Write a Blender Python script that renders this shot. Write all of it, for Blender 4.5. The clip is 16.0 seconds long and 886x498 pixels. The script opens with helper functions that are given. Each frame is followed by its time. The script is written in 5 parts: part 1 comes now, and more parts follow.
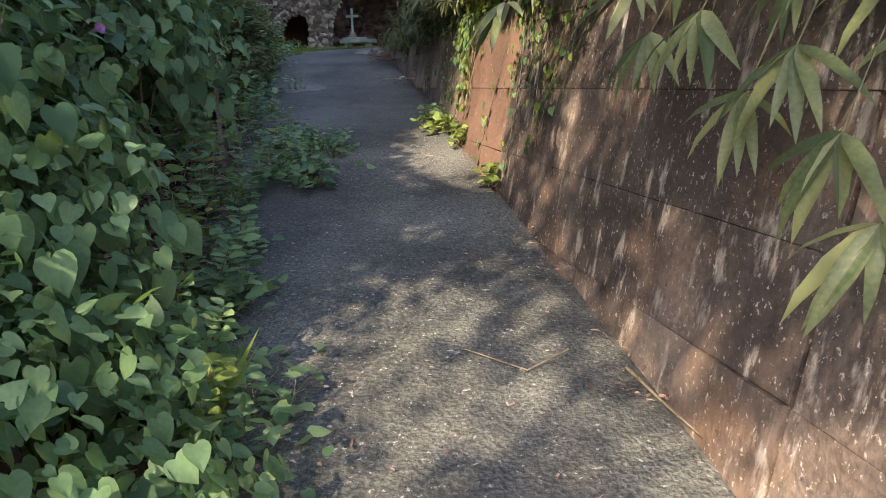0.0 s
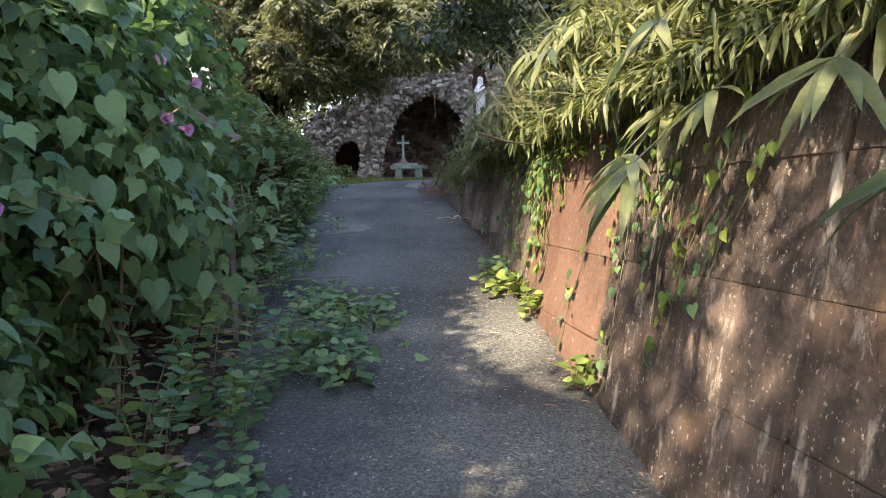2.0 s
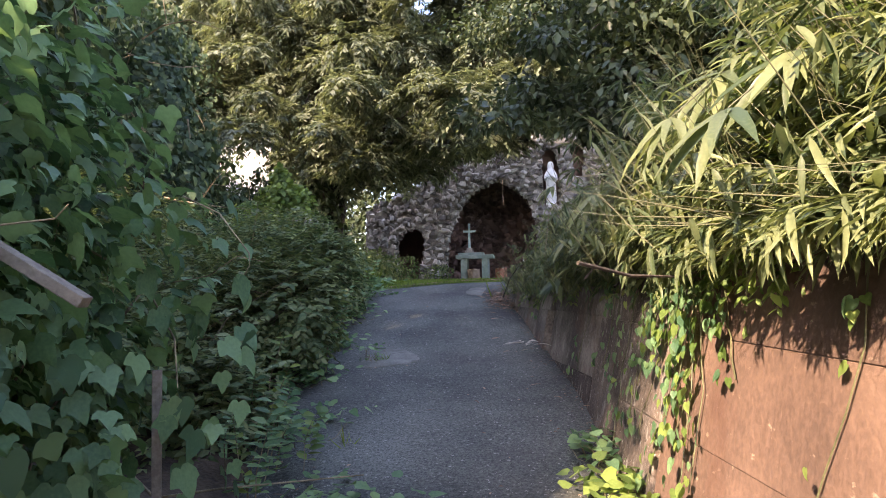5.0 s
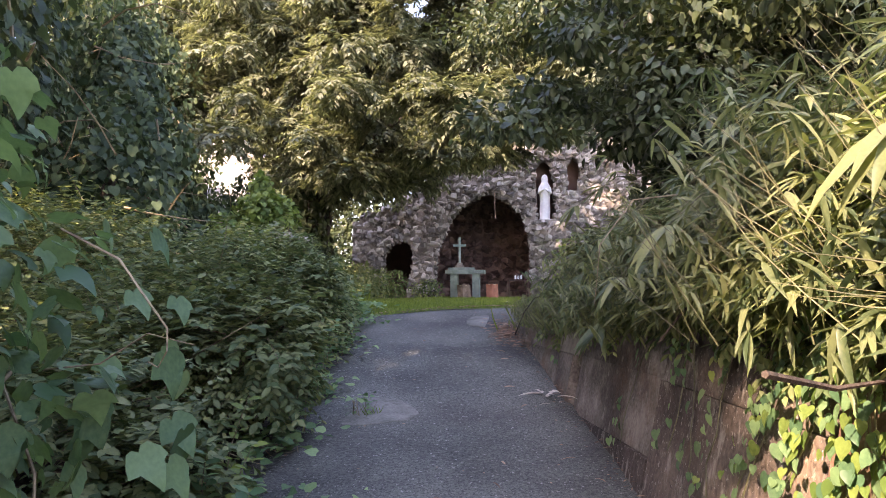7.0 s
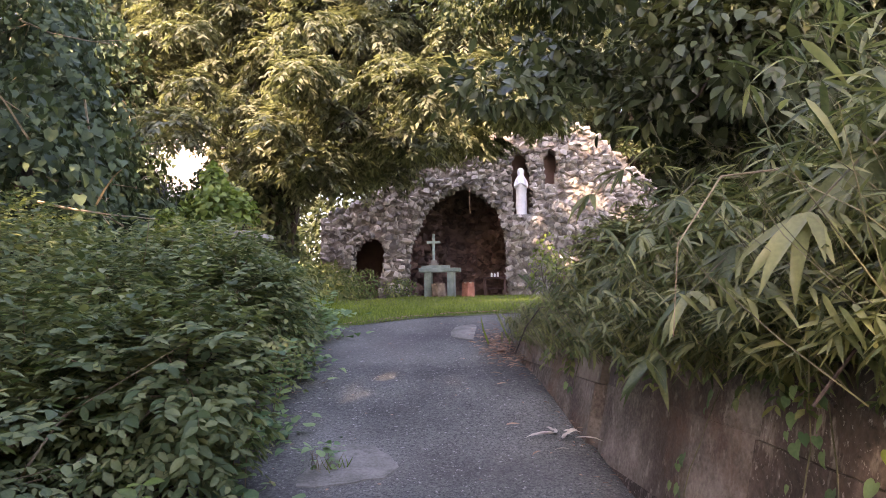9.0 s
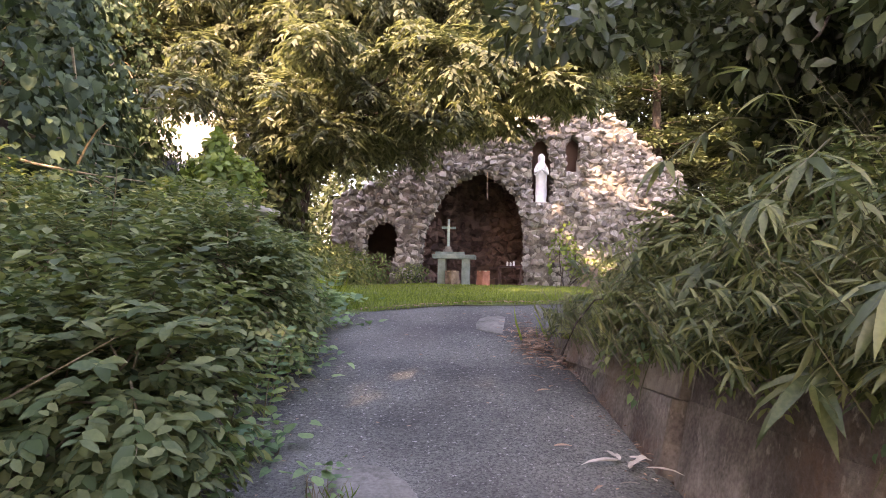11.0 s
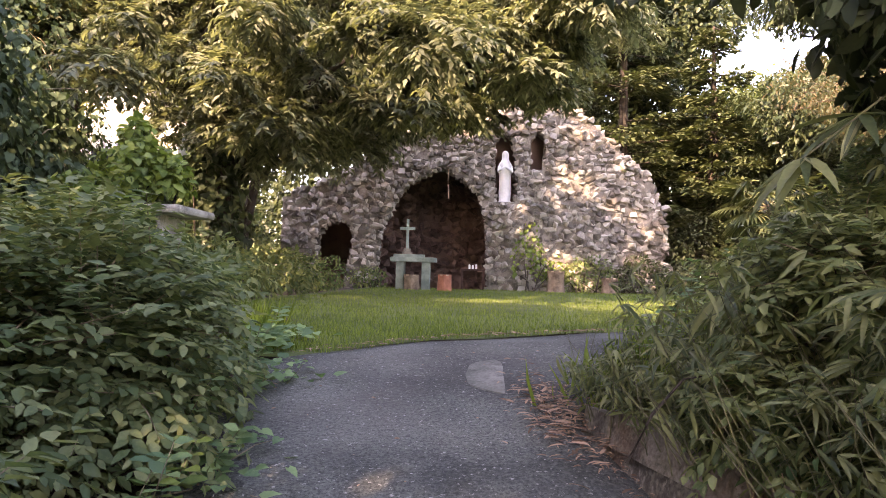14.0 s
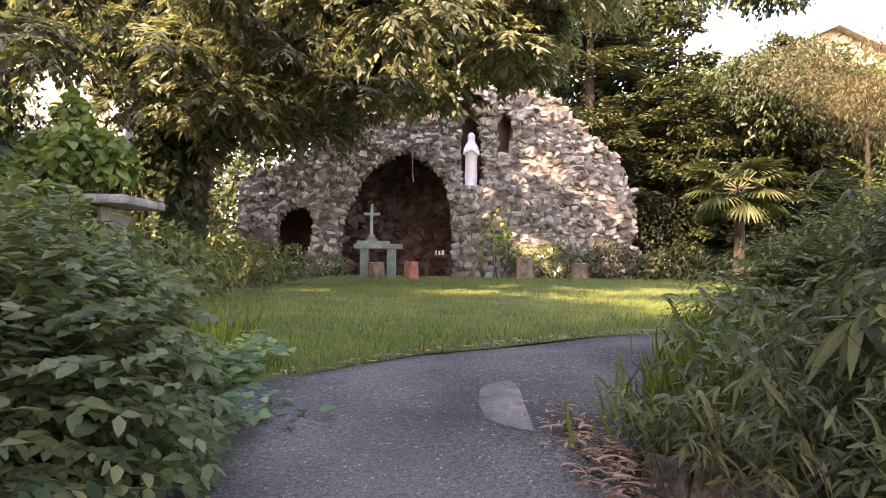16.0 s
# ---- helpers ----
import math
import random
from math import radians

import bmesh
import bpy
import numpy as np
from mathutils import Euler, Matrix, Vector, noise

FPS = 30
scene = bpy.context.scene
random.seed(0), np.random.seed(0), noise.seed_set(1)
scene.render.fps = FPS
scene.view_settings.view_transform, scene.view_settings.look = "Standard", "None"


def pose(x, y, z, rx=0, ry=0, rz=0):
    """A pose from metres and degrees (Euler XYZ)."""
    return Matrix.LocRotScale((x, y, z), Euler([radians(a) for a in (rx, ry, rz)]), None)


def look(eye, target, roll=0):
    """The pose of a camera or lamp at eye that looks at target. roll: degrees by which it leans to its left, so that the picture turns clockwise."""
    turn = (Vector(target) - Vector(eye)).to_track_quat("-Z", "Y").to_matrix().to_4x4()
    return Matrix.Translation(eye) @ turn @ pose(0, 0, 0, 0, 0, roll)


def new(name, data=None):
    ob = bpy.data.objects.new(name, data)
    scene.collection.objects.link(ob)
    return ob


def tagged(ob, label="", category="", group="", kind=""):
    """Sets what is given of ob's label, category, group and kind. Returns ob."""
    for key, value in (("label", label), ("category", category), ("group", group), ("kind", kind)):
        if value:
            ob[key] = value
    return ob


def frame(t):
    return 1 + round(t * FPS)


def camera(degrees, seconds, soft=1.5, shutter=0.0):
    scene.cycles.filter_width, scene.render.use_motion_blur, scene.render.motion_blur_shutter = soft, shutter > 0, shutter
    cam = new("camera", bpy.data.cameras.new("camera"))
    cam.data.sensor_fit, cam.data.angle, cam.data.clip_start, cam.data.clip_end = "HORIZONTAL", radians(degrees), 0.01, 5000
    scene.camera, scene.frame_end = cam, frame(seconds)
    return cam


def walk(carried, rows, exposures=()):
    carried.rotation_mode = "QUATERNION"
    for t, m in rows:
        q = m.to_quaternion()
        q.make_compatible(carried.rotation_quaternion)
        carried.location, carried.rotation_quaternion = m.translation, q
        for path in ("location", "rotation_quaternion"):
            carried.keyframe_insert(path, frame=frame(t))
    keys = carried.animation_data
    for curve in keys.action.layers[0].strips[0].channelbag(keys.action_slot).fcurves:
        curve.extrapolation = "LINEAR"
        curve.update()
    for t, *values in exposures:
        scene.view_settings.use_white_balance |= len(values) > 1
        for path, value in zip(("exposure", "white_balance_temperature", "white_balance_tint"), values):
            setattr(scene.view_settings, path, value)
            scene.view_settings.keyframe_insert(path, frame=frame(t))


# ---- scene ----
cam = camera(63.9, 16.0, soft=0.95)
PATH = [
    (0, (0.064, 0.049, 1.242), (0.041, 1.996, 0.787), -1.7),
    (0.5, (0.077, 0.342, 1.273), (-0.006, 2.313, 0.944), -0.7),
    (1, (0.065, 0.624, 1.337), (-0.123, 2.599, 1.086), -0.9),
    (1.5, (-0.037, 0.911, 1.413), (-0.202, 2.895, 1.229), -0.5),
    (2, (-0.068, 1.154, 1.45), (-0.211, 3.145, 1.323), -1.1),
    (2.5, (-0.006, 1.464, 1.523), (-0.201, 3.453, 1.428), -1.1),
    (3, (-0.052, 1.708, 1.524), (-0.287, 3.693, 1.473), -1.0),
    (3.5, (-0.163, 1.962, 1.632), (-0.426, 3.945, 1.632), -1.1),
    (4, (-0.222, 2.207, 1.674), (-0.511, 4.186, 1.72), -1.1),
    (4.5, (-0.21, 2.498, 1.748), (-0.517, 4.473, 1.832), -1.1),
    (4.7, (-0.187, 2.621, 1.736), (-0.516, 4.591, 1.833), -1.1),
    (6.8, (-0.415, 3.569, 1.918), (-0.717, 5.541, 2.055), -0.3),
    (7, (-0.474, 3.675, 1.926), (-0.761, 5.65, 2.065), 0.0),
    (7.5, (-0.598, 3.922, 1.992), (-0.798, 5.907, 2.133), -0.4),
    (8, (-0.627, 4.22, 2.012), (-0.818, 6.206, 2.15), -1.1),
    (8.2, (-0.633, 4.313, 2.033), (-0.837, 6.298, 2.174), -0.8),
    (10.3, (-0.809, 5.232, 1.992), (-1.01, 7.22, 2.09), -0.5),
    (10.5, (-0.822, 5.287, 1.996), (-1.04, 7.273, 2.092), 0.2),
    (11, (-0.888, 5.476, 1.998), (-1.125, 7.46, 2.093), 1.4),
    (11.5, (-0.967, 5.668, 2.059), (-1.195, 7.653, 2.161), 1.9),
    (12, (-0.991, 5.898, 2.077), (-1.2, 7.884, 2.19), 1.7),
    (12.5, (-0.995, 6.118, 2.141), (-1.173, 8.107, 2.263), 1.4),
    (13, (-1.066, 6.328, 2.155), (-1.217, 8.318, 2.289), 0.9),
    (13.5, (-1.151, 6.55, 2.201), (-1.246, 8.543, 2.331), 0.9),
    (14, (-1.187, 6.789, 2.212), (-1.294, 8.785, 2.301), 1.5),
    (14.5, (-1.227, 7.0, 2.254), (-1.364, 8.994, 2.33), 1.9),
    (15, (-1.354, 7.206, 2.295), (-1.415, 9.204, 2.376), 1.5),
    (15.5, (-1.432, 7.329, 2.327), (-1.411, 9.328, 2.385), 1.0),
    (16, (-1.445, 7.48, 2.328), (-1.432, 9.48, 2.37), 0.8),
]
walk(cam, [(t, look(eye, target, roll)) for t, eye, target, roll in PATH],
     [(0, 2.2, 7000, 22), (1, 2.62, 7000, 22), (4, 2.65, 7000, 25), (7, 3.1, 7500, 36), (8.2, 3.2, 7800, 39), (10.5, 3.5, 8800, 41), (16, 3.2, 8800, 38)])

# ---------------------------------------------------------------- light
world = bpy.data.worlds.new("sky")
scene.world = world
world.use_nodes = True
wn = world.node_tree
sky = wn.nodes.new("ShaderNodeTexSky")
sky.sky_type = "NISHITA"
sky.sun_disc = False
SUN_EL, SUN_AZ = 37.0, 212.0            # degrees; azimuth clockwise from +y, the side the sun stands on
sky.sun_elevation, sky.sun_rotation = radians(SUN_EL), radians(SUN_AZ)
wn.links.new(sky.outputs[0], wn.nodes["Background"].inputs[0])
wn.nodes["Background"].inputs[1].default_value = 0.15
sun_data = bpy.data.lights.new("sun", "SUN")
sun_data.energy, sun_data.angle, sun_data.color = 2.75, radians(1.0), (1.0, 0.87, 0.64)
sun = new("sun", sun_data)
sd = Vector((math.sin(radians(SUN_AZ)) * math.cos(radians(SUN_EL)), math.cos(radians(SUN_AZ)) * math.cos(radians(SUN_EL)), math.sin(radians(SUN_EL))))
sun.matrix_world = look(sd * 60, (0, 0, 0))

rng = np.random.default_rng(7)


# ---------------------------------------------------------------- materials
def mat(name, dark, light, scale=6.0, fine=60.0, rough=0.85, bump=0.4, dist=0.02, island=0.0, metal=0.0, extra=None, spread=(0.35, 0.65)):
    """Two-scale noise between two colours, with fine relief; island: shift from piece to piece."""
    m = bpy.data.materials.new(name)
    m.use_nodes = True
    n, l = m.node_tree.nodes, m.node_tree.links
    b = n["Principled BSDF"]
    b.inputs["Roughness"].default_value, b.inputs["Metallic"].default_value = rough, metal
    co = n.new("ShaderNodeTexCoord")
    big, small = n.new("ShaderNodeTexNoise"), n.new("ShaderNodeTexNoise")
    big.inputs["Scale"].default_value, small.inputs["Scale"].default_value = scale, fine
    big.inputs["Detail"].default_value, small.inputs["Detail"].default_value = 5, 3
    geo = n.new("ShaderNodeNewGeometry")
    l.new(geo.outputs["Position"], big.inputs["Vector"])
    l.new(geo.outputs["Position"], small.inputs["Vector"])
    add = n.new("ShaderNodeMath")
    add.operation = "MULTIPLY_ADD"
    add.inputs[1].default_value = 0.45
    l.new(small.outputs["Fac"], add.inputs[0])
    sub = n.new("ShaderNodeMath")
    sub.operation = "MULTIPLY_ADD"
    sub.inputs[1].default_value, sub.inputs[2].default_value = 0.8, -0.125
    l.new(big.outputs["Fac"], sub.inputs[0])
    l.new(sub.outputs[0], add.inputs[2])
    fac = add.outputs[0]
    if island:
        info = n.new("ShaderNodeObjectInfo")
        tot = n.new("ShaderNodeMath")
        l.new(geo.outputs["Random Per Island"], tot.inputs[0])
        l.new(info.outputs["Random"], tot.inputs[1])
        fr = n.new("ShaderNodeMath")
        fr.operation = "FRACT"
        l.new(tot.outputs[0], fr.inputs[0])
        mul = n.new("ShaderNodeMath")
        mul.operation = "MULTIPLY_ADD"
        mul.inputs[1].default_value, mul.inputs[2].default_value = island, -island / 2
        l.new(fr.outputs[0], mul.inputs[0])
        s2 = n.new("ShaderNodeMath")
        l.new(fac, s2.inputs[0])
        l.new(mul.outputs[0], s2.inputs[1])
        fac = s2.outputs[0]
    ramp = n.new("ShaderNodeValToRGB")
    ramp.color_ramp.elements[0].position, ramp.color_ramp.elements[1].position = spread
    ramp.color_ramp.elements[0].color, ramp.color_ramp.elements[1].color = (*dark, 1), (*light, 1)
    l.new(fac, ramp.inputs[0])
    col = ramp.outputs[0]
    if extra:
        col = extra(n, l, col, geo)
    l.new(col, b.inputs["Base Color"])
    if bump:
        bp = n.new("ShaderNodeBump")
        bp.inputs["Strength"].default_value, bp.inputs["Distance"].default_value = bump, dist
        l.new(add.outputs[0], bp.inputs["Height"])
        l.new(bp.outputs[0], b.inputs["Normal"])
    return m


def leaf_mat(name, dark, light, back=0.35, rough=0.45):
    """Leaf: blade-to-blade colour, faint mottling, and light that shines through."""
    m = mat(name, dark, light, scale=1.2, fine=90, rough=rough, bump=0.15, dist=0.003, island=0.7, spread=(0.22, 0.88))
    n, l = m.node_tree.nodes, m.node_tree.links
    b = n["Principled BSDF"]
    b.inputs["Specular IOR Level"].default_value = 0.3
    tr = n.new("ShaderNodeBsdfTranslucent")
    mix = n.new("ShaderNodeMixShader")
    mix.inputs[0].default_value = back
    src = b.inputs["Base Color"].links[0].from_socket
    tint = n.new("ShaderNodeMix")
    tint.data_type, tint.blend_type = "RGBA", "MULTIPLY"
    tint.inputs[0].default_value = 1.0
    tint.inputs[7].default_value = (1.35, 1.38, 0.78, 1)
    l.new(src, tint.inputs[6])
    l.new(tint.outputs[2], tr.inputs[0])
    l.new(b.outputs[0], mix.inputs[1])
    l.new(tr.outputs[0], mix.inputs[2])
    l.new(mix.outputs[0], n["Material Output"].inputs[0])
    return m


def patches(colour, scale, lo, hi, stretch=(1, 1, 1), amount=0.8):
    """Stains or worn paint with a shape of their own, laid over a base colour."""
    def add(n, l, col, geo):
        mp = n.new("ShaderNodeMapping")
        mp.inputs["Scale"].default_value = stretch
        l.new(geo.outputs["Position"], mp.inputs["Vector"])
        t = n.new("ShaderNodeTexNoise")
        t.inputs["Scale"].default_value, t.inputs["Detail"].default_value = scale, 8
        t.inputs["Roughness"].default_value = 0.65
        l.new(mp.outputs[0], t.inputs["Vector"])
        r = n.new("ShaderNodeMapRange")
        r.inputs[1].default_value, r.inputs[2].default_value, r.inputs[4].default_value = lo, hi, amount
        l.new(t.outputs["Fac"], r.inputs[0])
        mx = n.new("ShaderNodeMix")
        mx.data_type = "RGBA"
        mx.inputs[7].default_value = (*colour, 1)
        l.new(r.outputs[0], mx.inputs[0])
        l.new(col, mx.inputs[6])
        return mx.outputs[2]
    return add


def chain(*fs):
    def run(n, l, col, geo):
        for f in fs:
            col = f(n, l, col, geo)
        return col
    return run


M = {}
M["soil"] = mat("soil", (0.03, 0.02, 0.013), (0.10, 0.07, 0.045), 4, 40, 0.95, 0.8, 0.03)
M["asphalt"] = mat("asphalt", (0.046, 0.051, 0.045), (0.186, 0.196, 0.17), 1.3, 50, 0.85, 1.0, 0.03, spread=(0.36, 0.66),
                   extra=chain(patches((0.025, 0.025, 0.028), 95, 0.5, 0.56, amount=0.7), patches((0.14, 0.125, 0.11), 0.8, 0.5, 0.75, amount=0.45), patches((0.42, 0.4, 0.38), 48, 0.61, 0.65, amount=0.8), patches((0.03, 0.03, 0.032), 2.3, 0.6, 0.7, amount=0.4)))
M["concrete"] = mat("old_concrete", (0.17, 0.162, 0.145), (0.42, 0.4, 0.36), 5, 70, 0.9, 0.8, 0.015, extra=patches((0.06, 0.07, 0.035), 7, 0.52, 0.66, amount=0.7))
M["patch"] = mat("worn_cement", (0.12, 0.12, 0.105), (0.25, 0.245, 0.215), 6, 70, 0.92, 0.8, 0.012, extra=patches((0.06, 0.06, 0.05), 9, 0.55, 0.66, amount=0.6))
M["wall"] = mat("stained_wall_concrete", (0.06, 0.048, 0.041), (0.2, 0.155, 0.125), 1.9, 45, 0.9, 0.9, 0.02, island=0.2,
                extra=chain(patches((0.036, 0.027, 0.024), 1.3, 0.42, 0.58, (1, 1, 0.5), 0.85), patches((0.26, 0.15, 0.085), 1.7, 0.54, 0.68, (1, 1, 1), 0.4), patches((0.42, 0.38, 0.33), 14.0, 0.56, 0.66, (1, 1, 0.3), 0.6), patches((0.5, 0.47, 0.42), 60.0, 0.6, 0.64, (1, 1, .8), 0.55), patches((0.6, 0.58, 0.52), 2.2, 0.64, 0.68, (1, 2.2, 0.22), 0.8), patches((0.03, 0.022, 0.018), 30, 0.6, 0.68, amount=0.7)))
M["wall_rust"] = mat("rust_stained_concrete", (0.09, 0.053, 0.038), (0.185, 0.11, 0.077), 2.0, 45, 0.9, 0.7, 0.015, island=0.15,
                     extra=chain(patches((0.55, 0.42, 0.3), 11, 0.63, 0.7, (1, 1, 2), 0.5), patches((0.09, 0.04, 0.025), 2.4, 0.55, 0.68, (1, 1, 0.5), 0.6)))
M["wall_grey"] = mat("grey_wall_concrete", (0.1, 0.086, 0.073), (0.31, 0.275, 0.235), 4.5, 55, 0.9, 1.0, 0.025, island=0.2,
                     extra=chain(patches((0.045, 0.032, 0.026), 2.6, 0.48, 0.62, (1, 1, 0.4), 0.65), patches((0.4, 0.36, 0.31), 22, 0.58, 0.66, (1, 1, .5), .5), patches((0.16, 0.09, 0.055), 2.4, 0.52, 0.66, amount=0.6)))
M["rock"] = mat("grotto_stone", (0.12, 0.106, 0.094), (0.43, 0.4, 0.355), 3.0, 35, 0.92, 0.7, 0.02, island=0.5,
                extra=patches((0.12, 0.14, 0.06), 1.4, 0.58, 0.72, amount=0.6))
M["mortar"] = mat("grotto_mortar", (0.12, 0.105, 0.09), (0.32, 0.285, 0.25), 3, 30, 0.95, 0.8, 0.03)
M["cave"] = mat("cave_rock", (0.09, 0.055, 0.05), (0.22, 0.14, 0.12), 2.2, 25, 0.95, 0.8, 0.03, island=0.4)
M["altar"] = mat("pale_green_stone", (0.15, 0.205, 0.185), (0.28, 0.345, 0.31), 6, 80, 0.7, 0.25, 0.005)
M["cross"] = mat("painted_cross", (0.24, 0.34, 0.31), (0.4, 0.5, 0.46), 8, 90, 0.6, 0.2, 0.004)
M["white"] = mat("white_paint", (0.68, 0.68, 0.68), (0.84, 0.84, 0.83), 5, 60, 0.55, 0.15, 0.004)
M["log"] = mat("log_bark", (0.10, 0.07, 0.05), (0.3, 0.22, 0.16), 6, 50, 0.9, 0.8, 0.02)
M["log_red"] = mat("red_log", (0.30, 0.11, 0.07), (0.5, 0.2, 0.13), 6, 50, 0.85, 0.6, 0.02)
M["log_top"] = mat("cut_wood", (0.4, 0.28, 0.2), (0.62, 0.46, 0.34), 9, 60, 0.85, 0.4, 0.01)
M["dark_wood"] = mat("dark_red_wood", (0.035, 0.014, 0.012), (0.09, 0.035, 0.028), 5, 70, 0.6, 0.3, 0.006)
M["board"] = mat("weathered_board", (0.13, 0.105, 0.08), (0.28, 0.24, 0.19), 4, 70, 0.85, 0.5, 0.008)
M["bark"] = mat("bark", (0.02, 0.015, 0.012), (0.07, 0.052, 0.04), 5, 45, 0.95, 0.9, 0.03)
M["stem"] = mat("vine_stem", (0.12, 0.09, 0.05), (0.33, 0.27, 0.17), 9, 60, 0.8, 0.2, 0.004)
M["culm"] = mat("bamboo_culm", (0.06, 0.065, 0.03), (0.15, 0.145, 0.07), 9, 60, 0.55, 0.1, 0.004)
M["straw"] = mat("dry_straw", (0.14, 0.08, 0.05), (0.42, 0.27, 0.18), 9, 60, 0.9, 0.2, 0.004, island=0.5)
M["pale_straw"] = mat("pale_dry_leaf", (0.5, 0.45, 0.37), (0.75, 0.7, 0.6), 9, 60, 0.8, 0.2, 0.004, island=0.4)
M["petal"] = leaf_mat("pink_petal", (0.4, 0.14, 0.42), (0.66, 0.4, 0.66), 0.4, 0.5)
M["vine"] = leaf_mat("vine_leaf", (0.065, 0.14, 0.072), (0.21, 0.34, 0.16))
# vine leaf for the draped trees, with shade put into its colour
M["vine_shaded"] = leaf_mat("shaded_hanging_vine_leaf", (0.03, 0.055, 0.03), (0.095, 0.14, 0.07), 0.25, 0.65)
# vine leaf with sunlight put into its colour: brighter and yellower
M["ivy_lit"] = leaf_mat("sunlit_yellow_green_vine_leaf", (0.08, 0.14, 0.035), (0.25, 0.33, 0.09))
M["shrub"] = leaf_mat("shrub_leaf", (0.075, 0.122, 0.055), (0.25, 0.285, 0.13), 0.35, 0.55)
M["weed"] = leaf_mat("weed_leaf", (0.08, 0.17, 0.085), (0.25, 0.38, 0.18), 0.35)
M["bamboo"] = leaf_mat("bamboo_leaf", (0.06, 0.09, 0.042), (0.23, 0.255, 0.12), 0.35, 0.4)
M["canopy"] = leaf_mat("tree_leaf", (0.064, 0.078, 0.052), (0.22, 0.245, 0.16), 0.38, 0.45)
M["dark_leaf"] = leaf_mat("dark_evergreen_leaf", (0.028, 0.045, 0.022), (0.09, 0.115, 0.055), 0.25, 0.4)
M["conifer"] = leaf_mat("evergreen_spray", (0.03, 0.045, 0.02), (0.1, 0.12, 0.055), 0.2)
M["maple"] = leaf_mat("reddish_leaf", (0.055, 0.075, 0.035), (0.15, 0.105, 0.06), 0.35)
M["grass"] = leaf_mat("grass_blade", (0.07, 0.12, 0.02), (0.24, 0.32, 0.07), 0.4, 0.6)
M["lawn"] = mat("lawn_soil", (0.05, 0.075, 0.02), (0.13, 0.17, 0.045), 2, 40, 0.95, 0.6, 0.02)
M["siding"] = mat("pale_house_siding", (0.45, 0.44, 0.41), (0.58, 0.57, 0.53), 3, 40, 0.7, 0.1, 0.004)
M["roof"] = mat("grey_roof", (0.16, 0.15, 0.15), (0.3, 0.29, 0.28), 4, 50, 0.8, 0.3, 0.01)
M["tan"] = mat("tan_wall", (0.42, 0.34, 0.24), (0.56, 0.47, 0.35), 3, 40, 0.8, 0.2, 0.005)
M["glass"] = mat("window_glass", (0.03, 0.035, 0.04), (0.05, 0.055, 0.06), 3, 20, 0.08, 0)


# ---------------------------------------------------------------- helpers
def mesh_np(name, verts, faces, material, smooth=False):
    me = bpy.data.meshes.new(name)
    me.from_pydata(verts.tolist() if hasattr(verts, "tolist") else verts, [], faces.tolist() if hasattr(faces, "tolist") else faces)
    me.materials.append(material)
    if smooth:
        me.shade_smooth()
    me.update()
    return me


LOOSE = ("foliage", "crown", "twig_mass", "cane_mass", "leafage", "cave_lining")


def part(name, bm, material, parent, label=""):
    """One mesh object under a thing or under a part."""
    if isinstance(bm, bpy.types.Mesh):
        me = bm
    else:
        me = bpy.data.meshes.new(name)
        bm.to_mesh(me)
        bm.free()
        me.materials.append(material)
    ob = new(name, me)
    if parent is not None:
        ob.parent = parent
        ob.matrix_parent_inverse = Matrix.Translation(-parent.location)
    if name in LOOSE:
        ob["kind"] = "stuff"
    return tagged(ob, label)


def thing(name, at, label, category, group="", kind=""):
    ob = new(name)
    ob.location = at
    ob.empty_display_size = 0.1
    return tagged(ob, label, category, group, kind)


def box(bm, lo, hi, bevel=0.0):
    r = bmesh.ops.create_cube(bm, size=1)
    vs = r["verts"]
    lo, hi = Vector(lo), Vector(hi)
    for v in vs:
        v.co = Vector(((lo[i] + hi[i]) / 2 + v.co[i] * (hi[i] - lo[i]) for i in range(3)))
    if bevel:
        es = list({e for v in vs for e in v.link_edges})
        bmesh.ops.bevel(bm, geom=es, offset=bevel, segments=2, affect="EDGES", profile=0.6)
    return bm


def tube(bm, pts, radii, sides=7):
    """A tapering limb through points."""
    rings = []
    pts = [Vector(p) for p in pts]
    for i, p in enumerate(pts):
        d = (pts[min(i + 1, len(pts) - 1)] - pts[max(i - 1, 0)]).normalized()
        a = d.orthogonal().normalized() if abs(d.z) > 0.9 else d.cross(Vector((0, 0, 1))).normalized()
        b = d.cross(a)
        rings.append([bm.verts.new(p + (a * math.cos(k * math.tau / sides) + b * math.sin(k * math.tau / sides)) * radii[i]) for k in range(sides)])
    for r0, r1 in zip(rings, rings[1:]):
        for k in range(sides):
            bm.faces.new((r0[k], r0[(k + 1) % sides], r1[(k + 1) % sides], r1[k]))
    bm.faces.new(rings[-1])
    bm.faces.new(rings[0][::-1])
    return bm


def unit(a):
    return a / np.maximum(np.linalg.norm(a, axis=1, keepdims=True), 1e-9)


